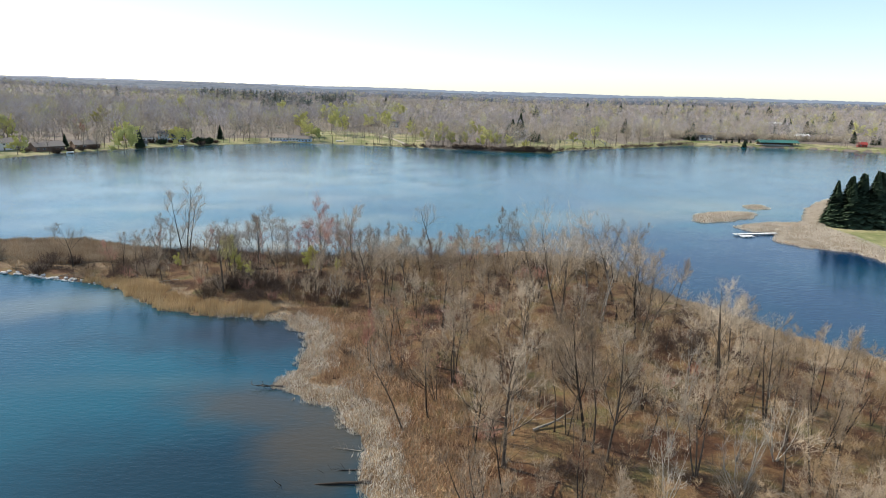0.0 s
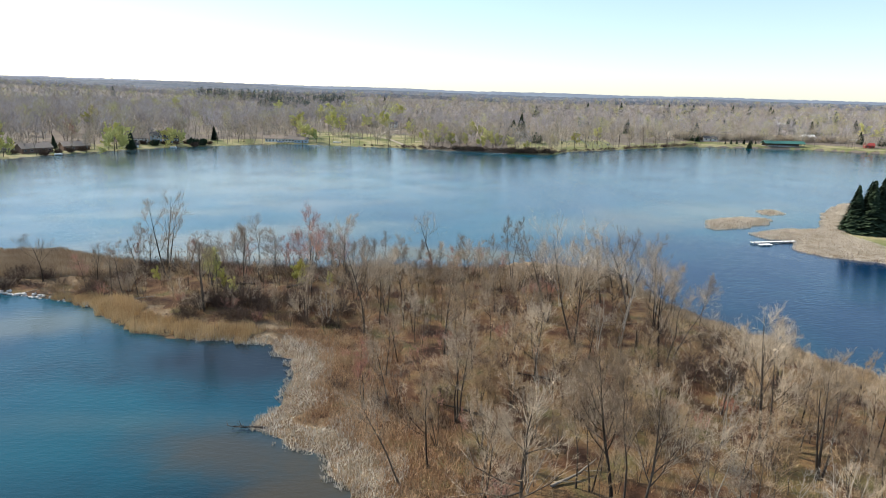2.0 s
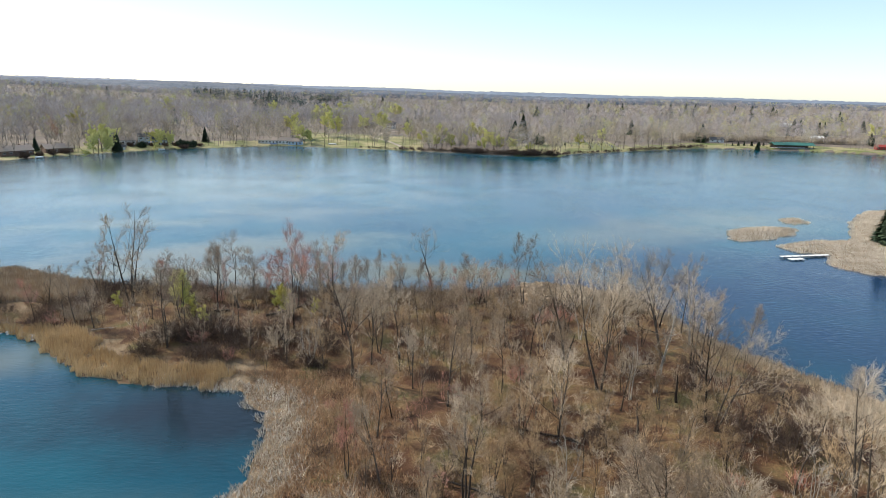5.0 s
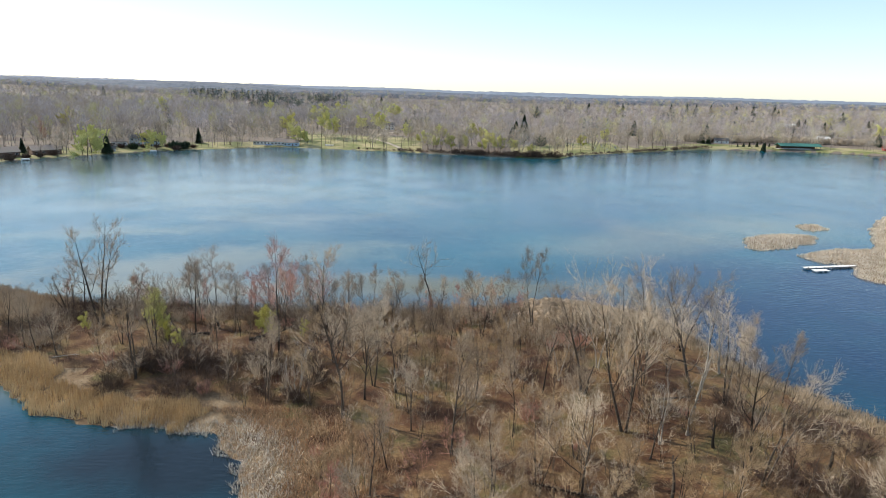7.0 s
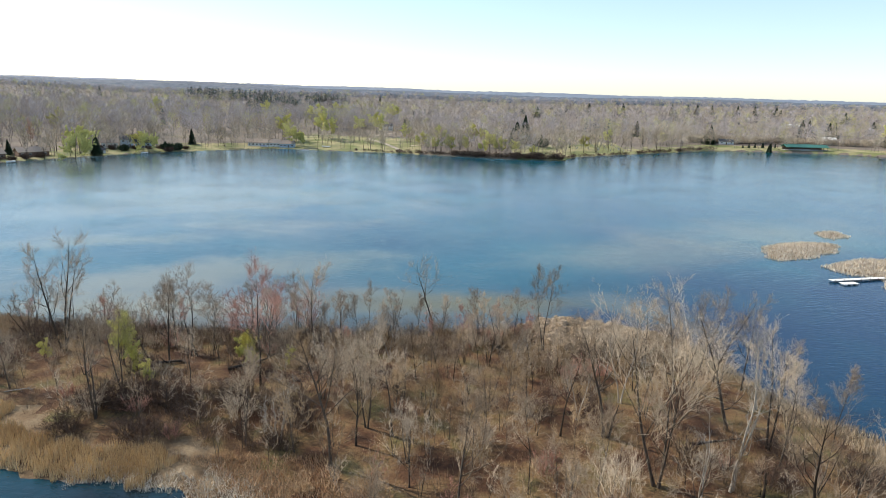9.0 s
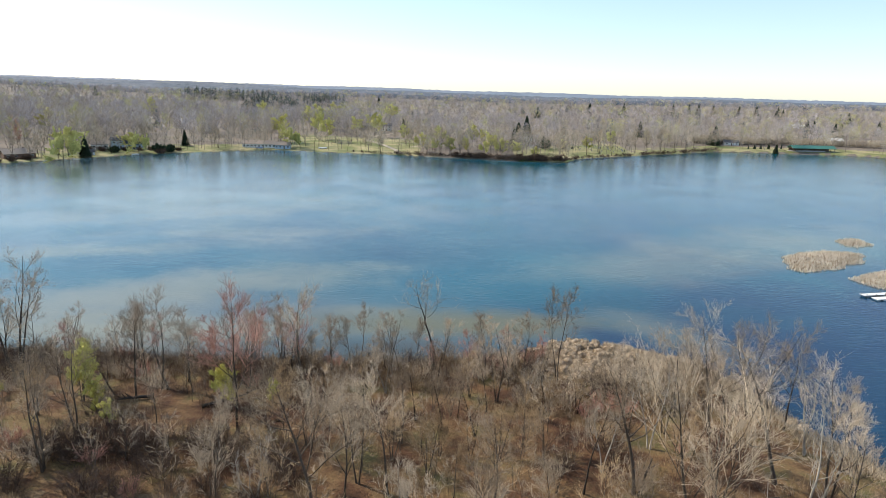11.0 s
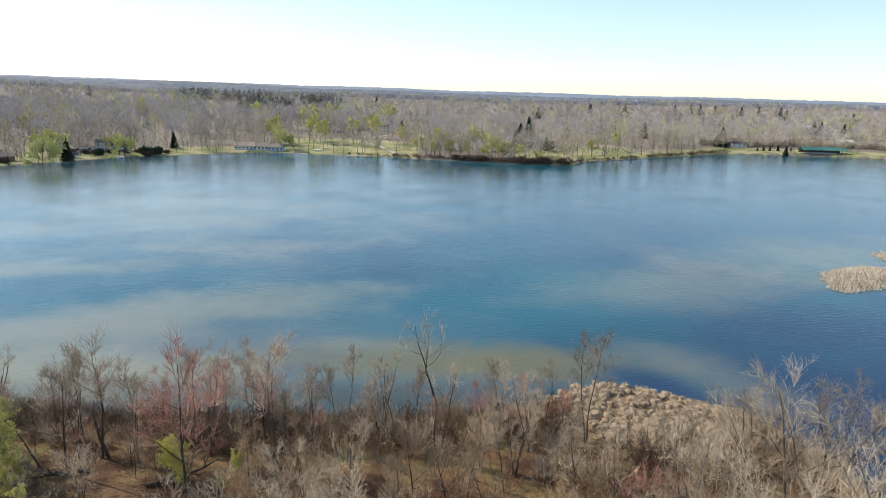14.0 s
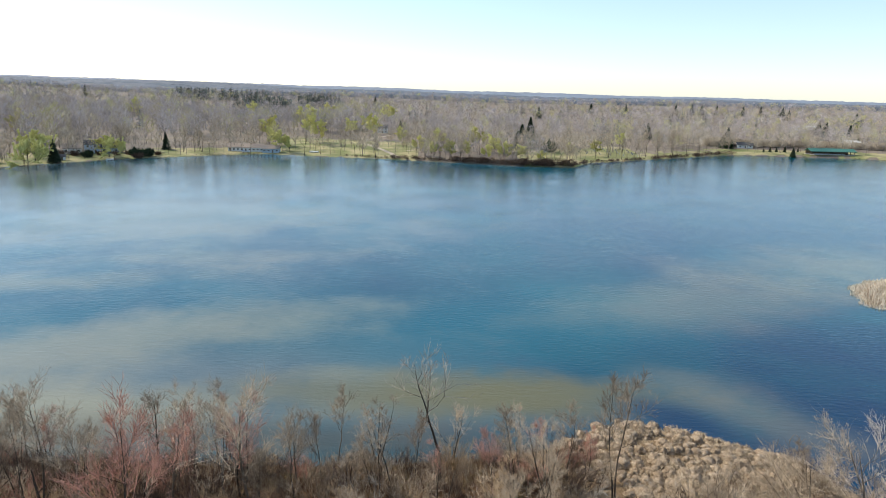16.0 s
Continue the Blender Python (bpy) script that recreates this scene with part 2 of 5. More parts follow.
def ground_height(px, py):
    wob = waves(px, py, 9, 2) * 0.9 + waves(px, py, 3.2, 3) * 0.35
    d1 = inside_depth(px, py, PENINSULA) + wob
    d2 = inside_depth(px, py, FAR_LAND) + wob * 1.5
    d3 = np.maximum(inside_depth(px, py, SPIT), np.maximum(inside_depth(px, py, ISLET_1), inside_depth(px, py, ISLET_2))) + wob
    h1 = np.where(d1 > 0, np.minimum(d1 * 0.16, 0.5) + smooth(4, 26, d1) * (1.1 + 0.5 * waves(px, py, 34, 7)) + 0.07 * waves(px, py, 4, 8), np.maximum(d1 * 0.3, -2))
    h2 = np.where(d2 > 0, np.minimum(d2 * 0.2, 0.7) + smooth(4, 60, d2) * 2.2 + far_height(px, py), np.maximum(d2 * 0.3, -2))
    h3 = np.where(d3 > 0, np.minimum(d3 * 0.12, 0.4) + smooth(12, 60, d3) * 2.0, np.maximum(d3 * 0.3, -2))
    return np.maximum(h1, np.maximum(h2, h3)), d1, d2, d3


def height_at(x, y):
    return float(ground_height(np.array([float(x)]), np.array([float(y)]))[0][0])


# ---- helpers for meshes ----
def mesh_of(name, v, f, mats):
    """A mesh from an n x 3 array and an array of triangles or quads."""
    v, f = np.asarray(v, np.float32), np.asarray(f, np.int32)
    me = bpy.data.meshes.new(name)
    k = f.shape[1]
    me.vertices.add(len(v))
    me.vertices.foreach_set("co", v.ravel())
    me.loops.add(f.size)
    me.loops.foreach_set("vertex_index", f.ravel())
    me.polygons.add(len(f))
    me.polygons.foreach_set("loop_start", np.arange(0, f.size, k, dtype=np.int32))
    me.update(calc_edges=True)
    for m in mats if isinstance(mats, (list, tuple)) else [mats]:
        me.materials.append(m)
    return me


def part(name, bm, mat, parent, label=""):
    """One mesh object under a thing; bm is a bmesh or a mesh."""
    if isinstance(bm, bmesh.types.BMesh):
        me = bpy.data.meshes.new(name)
        bm.to_mesh(me)
        bm.free()
        me.materials.append(mat)
    else:
        me = bm
    ob = new(name, me)
    ob.parent = parent
    return tagged(ob, label)


def base(name, x, y, z, turn=0.0, label="", category="", group="", scale=1.0):
    ob = new(name)
    ob.matrix_world = pose(x, y, z, 0, 0, turn) @ Matrix.Diagonal((scale, scale, scale, 1))
    ob.empty_display_size = 0.5
    return tagged(ob, label, category, group)


def box(bm, cx, cy, cz, sx_, sy_, sz_, bevel=0.0):
    r = bmesh.ops.create_cube(bm, size=1.0, matrix=Matrix.Translation((cx, cy, cz)) @ Matrix.Diagonal((sx_, sy_, sz_, 1)))
    if bevel:
        es = list({e for v in r["verts"] for e in v.link_edges})
        bmesh.ops.bevel(bm, geom=es, offset=bevel, segments=2, affect="EDGES")
    return bm


def boxed(*dims, bevel=0.0):
    return box(bmesh.new(), *dims, bevel=bevel)


# ---- ground and water ----
def steps(*runs):
    out = [runs[0][0]]
    for a, b, d in runs:
        k = max(1, round((b - a) / d))
        out += [a + (b - a) * (i + 1) / k for i in range(k)]
    return np.array(out)


def build_ground():
    xs = steps((-4600, -1400, 200), (-1400, -460, 40), (-460, -150, 5), (-150, 170, 2.3), (170, 460, 5), (460, 1400, 40), (1400, 4600, 200))
    ys = steps((-320, 20, 17), (20, 200, 2.3), (200, 350, 4), (350, 680, 4), (680, 1400, 24), (1400, 4800, 100))
    gx, gy = np.meshgrid(xs, ys)
    z, d1, d2, d3 = ground_height(gx, gy)
    nx, ny = len(xs), len(ys)
    i = np.arange(nx * ny).reshape(ny, nx)
    f = np.stack([i[:-1, :-1], i[:-1, 1:], i[1:, 1:], i[1:, :-1]], -1).reshape(-1, 4)
    me = mesh_of("ground", np.stack([gx, gy, z], -1).reshape(-1, 3), f, [M_FLOOR, M_MARSH, M_LAWN, M_WOODFLOOR, M_BED])
    c = lambda a: (a[:-1, :-1] + a[1:, 1:]).reshape(-1) / 2
    cx, cy, cz, e1, e2, e3 = c(gx), c(gy), c(z), c(d1), c(d2), c(d3)
    kind = np.where(e1 > 0, 0, 3)
    wob = waves(cx, cy, 12, 21) * 2
    kind = np.where((e1 > 0) & marsh_zone(cx, cy, e1, wob), 1, kind)
    kind = np.where((e2 > 0) & lawn_zone(cx, cy, e2, wob), 2, kind)
    kind = np.where(e3 > 0, np.where((cx > 137 + wob) & (cy < 231) & (e3 > 9), 2, 1), kind)
    kind = np.where(cz < -0.4, 4, kind)
    me.polygons.foreach_set("material_index", kind.astype(np.int32))
    me.polygons.foreach_set("use_smooth", np.ones(len(kind), bool))
    tagged(new("ground", me), "brown leaf-littered peninsula, marsh banks and far green shore", "ground", kind="structure")


def marsh_zone(x, y, depth, wob):
    cove = (x < 0) & (y < 123) & (depth < 9 + wob)
    tip = (x < -78) & (y > 146)
    west = (x < -30) & (y < 140) & (depth < 9 + wob)
    sedge = (x > 12) & (y > 158 + wob) & (depth < 22)
    east = (x > 30) & (y > 40) & (depth < np.interp(y, [80, 112, 130], [17, 9, 4]) + wob)
    return cove | tip | west | sedge | east


def lawn_zone(x, y, depth, wob):
    west = (x < -120) & (depth < 34 + 3 * wob)
    field = (x > -130) & (x < -20) & (depth < 105 + 4 * wob)
    graves = (x > 48) & (x < 240) & (depth < np.where(x < 150, 62, 24) + 6 * wob)
    east = (x > 225) & (depth < 28 + wob)
    return west | field | graves | east


build_ground()
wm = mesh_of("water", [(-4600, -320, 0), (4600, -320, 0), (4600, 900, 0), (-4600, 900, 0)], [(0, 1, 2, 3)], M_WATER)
tagged(new("water", wm), "rippled blue lake water with pale silt banks and painted-in sky reflection", "lake", kind="structure")


# ---- trees: limbs as tapered tubes, twigs as fine spikes ----
def tube(V, F, pts, radii, sides):
    """A tapered tube along points."""
    start = len(V)
    for i, (p, r) in enumerate(zip(pts, radii)):
        d = (pts[min(i + 1, len(pts) - 1)] - pts[max(i - 1, 0)]).normalized()
        u = d.orthogonal().normalized()
        w = d.cross(u)
        for k in range(sides):
            a = 6.2832 * k / sides
            V.append(p + (u * math.cos(a) + w * math.sin(a)) * r)
    for i in range(len(pts) - 1):
        for k in range(sides):
            a, b = start + i * sides + k, start + i * sides + (k + 1) % sides
            F.append((a, b, b + sides))
            F.append((a, b + sides, a + sides))


def spike(V, F, p, q, r):
    """A twig: a three-sided needle from p to q."""
    d = (q - p).normalized()
    u = d.orthogonal().normalized() * r
    w = d.cross(u)
    s = len(V)
    V += [p + u, p - u * 0.5 + w * 0.87, p - u * 0.5 - w * 0.87, q]
    F += [(s, s + 1, s + 3), (s + 1, s + 2, s + 3), (s + 2, s, s + 3)]


def sliver(V, F, p, q, r, rng):
    """A hair-thin twig: one long triangle from p to q."""
    d = (q - p).normalized()
    u = d.orthogonal().normalized() * r
    u.rotate(Matrix.Rotation(rng.uniform(0, 3.1416), 3, d))
    s = len(V)
    V += [p + u, p - u, q]
    F.append((s, s + 1, s + 2))


def leaf(V, F, p, size, rng):
    a = Vector((rng.uniform(-1, 1), rng.uniform(-1, 1), rng.uniform(-1, 1))).normalized() * size
    b = a.orthogonal().normalized() * size * 0.6
    s = len(V)
    V += [p - a, p + b, p + a, p - b]
    F += [(s, s + 1, s + 2), (s, s + 2, s + 3)]


def aside(d, angle, rng):
    """A direction that leaves d by an angle in degrees, to a random side."""
    o = d.orthogonal().normalized()
    o.rotate(Matrix.Rotation(rng.uniform(0, 6.2832), 3, d))
    return (d * math.cos(radians(angle)) + o * math.sin(radians(angle))).normalized()


def sweep(rng, p, d, length, n, wobble, lift):
    pts = [p.copy()]
    for _ in range(n):
        d = (d + Vector((rng.gauss(0, wobble), rng.gauss(0, wobble), rng.gauss(0, wobble) + lift))).normalized()
        pts.append(pts[-1] + d * (length / n))
    return pts


def along(pts, u):
    k = u * (len(pts) - 1)
    i = min(int(k), len(pts) - 2)
    return pts[i].lerp(pts[i + 1], k - i), (pts[i + 1] - pts[i]).normalized()


def tree_meshes(seed, h, stems=1, first=0.35, spread=0.32, limbs=13, branches=8, twigs=7, thick=0.012, lean=0.03, limb_angle=40, bark=None, twig=None, leaves=0, twig_r=0.0125, leaf_mat=None, gnarl=0.09, fine=4, splay=0.14):
    """Trunk mesh, crown mesh and, where asked for, a mesh of young leaves, for a bare tree h metres high: limbs that climb, branches that fork off them, fans of fine twigs at the ends."""
    rng = random.Random(seed)
    TV, TF, CV, CF, LV, LF = [], [], [], [], [], []
    for s in range(stems):
        a = 6.2832 * s / stems + rng.uniform(0, 1)
        out = lean if stems == 1 else lean + splay * rng.uniform(0.6, 1.3)
        d = Vector((math.cos(a) * out, math.sin(a) * out, 1)).normalized()
        hs = h * (1 if s == 0 else rng.uniform(0.7, 0.97))
        r0 = h * thick * rng.uniform(0.85, 1.2) / (1 if stems == 1 else 1.25)
        start = Vector((math.cos(a), math.sin(a), 0)) * (0.0 if stems == 1 else r0 * 1.5)
        trunk = sweep(rng, start - Vector((0, 0, 0.3)), d, hs + 0.3, 11, gnarl * 0.5, 0.05)
        tube(TV, TF, trunk, [r0 * (1.5 if i == 0 else 1.0) * (1 - 0.9 * (i / 11) ** 1.1) for i in range(12)], 6)
        for i in range(limbs):
            u = first + (0.97 - first) * (i + rng.random()) / limbs
            p, dt = along(trunk, min(u, 0.99))
            length = hs * spread * (1.15 - 0.75 * (u - first) / (1 - first)) * rng.uniform(0.65, 1.15)
            limb = sweep(rng, p, aside(dt, limb_angle * rng.uniform(0.7, 1.35), rng), length, 4, gnarl * 1.5, 0.11)
            rl = r0 * (1 - 0.82 * u) * rng.uniform(0.4, 0.66)
            tube(TV, TF, limb, [max(rl * (1 - 0.19 * k), 0.012) for k in range(5)], 3)
            for _ in range(branches):
                ub = rng.uniform(0.22, 1.0)
                q, db = along(limb, min(ub, 0.99))
                bl = length * (0.62 - 0.22 * ub) * rng.uniform(0.6, 1.2)
                br = sweep(rng, q, aside(db, rng.uniform(22, 50), rng), bl, 2, gnarl * 1.5, 0.12)
                rb = min(max(rl * 0.4, twig_r * 1.5), 0.04)
                spike(CV, CF, br[0], br[2], rb)
                for _ in range(twigs):
                    e, de = along(br, rng.uniform(0.15, 0.99))
                    dd = (aside(de, rng.uniform(12, 50), rng) + Vector((0, 0, 0.2))).normalized()
                    tl = rng.uniform(0.5, 1.3) * (0.25 + h * 0.05)
                    tip = e + dd * tl
                    sliver(CV, CF, e, tip, twig_r, rng)
                    for _ in range(fine):
                        m = e.lerp(tip, rng.uniform(0.25, 0.9))
                        sliver(CV, CF, m, m + aside(dd, rng.uniform(15, 45), rng) * tl * rng.uniform(0.4, 0.8), twig_r * 0.75, rng)
                    for _ in range(leaves):
                        leaf(LV, LF, e + dd * tl * rng.uniform(0, 1.2) + Vector((rng.gauss(0, 0.12), rng.gauss(0, 0.12), rng.gauss(0, 0.12))), rng.uniform(0.07, 0.15), rng)
    bark, twig = bark or M_BARK, twig or M_TWIG
    return (mesh_of("trunk", TV, TF, bark), mesh_of("crown", CV, CF, twig), mesh_of("leaves", LV, LF, leaf_mat or M_BUDS) if LV else None, max(v.z for v in CV))


def set_tree(name, kind, x, y, height, turn, label, category="tree", group="", lean=(0, 0), z=None):
    trunk, crown, leaves, h = kind
    ob = new(name)
    s = height / h
    ob.matrix_world = pose(x, y, (height_at(x, y) if z is None else z) - 0.05, lean[0], lean[1], 0) @ pose(0, 0, 0, 0, 0, turn) @ Matrix.Diagonal((s, s, s, 1))
    tagged(ob, label, category, group)
    part("trunk", trunk, None, ob)
    part("crown", crown, None, ob)
    if leaves:
        part("leaves", leaves, None, ob, "yellow-green young leaves")
    return ob


def shrub_mesh(seed, h, stems, twigs, mat, r=0.016, wide=0.55, leaves=0):
    rng = random.Random(seed)
    V, F = [], []
    for _ in range(stems):
        a, o = rng.uniform(0, 6.2832), abs(rng.gauss(0, wide))
        d = Vector((math.cos(a) * o, math.sin(a) * o, 1)).normalized()
        p = Vector((math.cos(a), math.sin(a), 0)) * rng.uniform(0, 0.35) * h - Vector((0, 0, 0.1))
        st = sweep(rng, p, d, h * rng.uniform(0.6, 1.05), 4, 0.12, 0.03)
        spike(V, F, st[0], st[2], r * 1.5)
        sliver(V, F, st[1], st[4], r * 1.6, rng)
        for _ in range(twigs):
            q, dq = along(st, rng.uniform(0.25, 0.98))
            sliver(V, F, q, q + aside(dq, rng.uniform(20, 60), rng) * h * rng.uniform(0.14, 0.36), r, rng)
            for _ in range(leaves):
                leaf(V, F, q + Vector((rng.gauss(0, 0.25), rng.gauss(0, 0.25), rng.gauss(0, 0.2))), 0.11, rng)
    return mesh_of("shrub", V, F, mat)


def blades(name, xs, ys, zs, hs, width, mat, label, category, lean=0.25, seed=0):
    """Grass and reeds: one blade at each place."""
    rs = np.random.RandomState(seed)
    n = len(xs)
    a, b = rs.rand(n) * 6.2832, rs.rand(n) * 6.2832
    w = width * (0.6 + 0.8 * rs.rand(n))
    root = np.stack([xs, ys, zs - 0.05], -1)
    side = np.stack([np.cos(a) * w, np.sin(a) * w, 0 * a], -1)
    tilt = np.abs(rs.randn(n)) * lean * hs
    top = root + np.stack([np.cos(b) * tilt, np.sin(b) * tilt, hs], -1)
    V = np.stack([root - side, root + side, top], 1).reshape(-1, 3)
    F = np.arange(3 * n).reshape(-1, 3)
    return tagged(new(name, mesh_of(name, V, F, mat)), label, category, kind="stuff")


def sown(n, x0, x1, y0, y1, test, seed):
    """Random places in a rectangle where test(x, y, height, depth) holds, with their heights."""
    rs = np.random.RandomState(seed)
    x, y = x0 + (x1 - x0) * rs.rand(n), y0 + (y1 - y0) * rs.rand(n)
    z, d1, d2, d3 = ground_height(x, y)
    ok = test(x, y, z, d1, d3)
    return x[ok], y[ok], z[ok]


# ---- trees of the peninsula ----
GREY = [tree_meshes(s, 14, first=f, spread=sp, limbs=lm, limb_angle=an) for s, f, sp, lm, an in ((1, 0.32, 0.42, 12, 42), (2, 0.38, 0.48, 12, 48), (3, 0.28, 0.40, 13, 36), (4, 0.42, 0.40, 11, 42), (5, 0.3, 0.5, 12, 52))]
MULTI = [tree_meshes(11, 14, stems=3, first=0.35, spread=0.33, limbs=6, branches=7, limb_angle=38), tree_meshes(12, 14, stems=2, first=0.4, spread=0.37, limbs=7, limb_angle=40),
         tree_meshes(13, 14, stems=4, first=0.35, spread=0.3, limbs=4, branches=7, limb_angle=38)]
SLIM = [tree_meshes(15, 14, stems=2, first=0.42, spread=0.26, limbs=8, branches=7, limb_angle=28, thick=0.008, splay=0.05), tree_meshes(16, 12, first=0.42, spread=0.34, limbs=11, limb_angle=32, thick=0.008), tree_meshes(17, 12, first=0.45, spread=0.38, limbs=10, limb_angle=40, thick=0.009, gnarl=0.14)]
OAK = [tree_meshes(21, 18, first=0.2, spread=0.52, limbs=14, branches=8, twigs=7, limb_angle=50, thick=0.015, gnarl=0.12), tree_meshes(22, 18, stems=2, first=0.18, spread=0.5, limbs=9, branches=8, limb_angle=46, thick=0.014, gnarl=0.13, splay=0.3)]
VASE = [tree_meshes(25, 22, stems=3, first=0.3, spread=0.58, limbs=9, branches=9, limb_angle=36, thick=0.011, gnarl=0.08, splay=0.12)]
RED = [tree_meshes(31, 12, first=0.3, spread=0.38, twig=M_TWIG_RED), tree_meshes(32, 11, stems=2, first=0.28, spread=0.34, limbs=7, twig=M_TWIG_RED)]
TAN = [tree_meshes(41, 9, first=0.25, spread=0.42, twig=M_TWIG_TAN, limbs=11), tree_meshes(42, 8, stems=3, first=0.2, spread=0.38, limbs=5, twig=M_TWIG_TAN)]
BLEACHED = [tree_meshes(53, 15, first=0.5, spread=0.46, limbs=9, branches=6, twigs=5, fine=2, bark=M_DARKBARK, twig=M_PALEBARK, gnarl=0.2, twig_r=0.02, limb_angle=40, thick=0.012),
            tree_meshes(52, 13, stems=2, first=0.3, spread=0.3, limbs=7, branches=4, twigs=4, fine=2, bark=M_PALEBARK, twig=M_PALEBARK, gnarl=0.16, twig_r=0.017),
            tree_meshes(54, 12, stems=5, first=0.2, spread=0.28, limbs=5, branches=4, twigs=4, fine=2, bark=M_PALEBARK, twig=M_PALEBARK, gnarl=0.15, twig_r=0.017, splay=0.35)]
BUDDING = [tree_meshes(61, 8, first=0.2, spread=0.34, limbs=12, branches=5, twigs=5, fine=2, leaves=11, limb_angle=45), tree_meshes(62, 6, stems=3, first=0.15, spread=0.34, limbs=6, branches=4, twigs=5, fine=2, leaves=11, limb_angle=42)]

PLACED = []


def put(kinds, name, x, y, h, label, category="tree", group="", lean=(0, 0)):
    rng = random.Random(int(x * 31 + y * 17))
    set_tree(name, kinds[rng.randrange(len(kinds))], x, y, h, rng.uniform(0, 360), label, category, group, lean)
    PLACED.append((x, y))


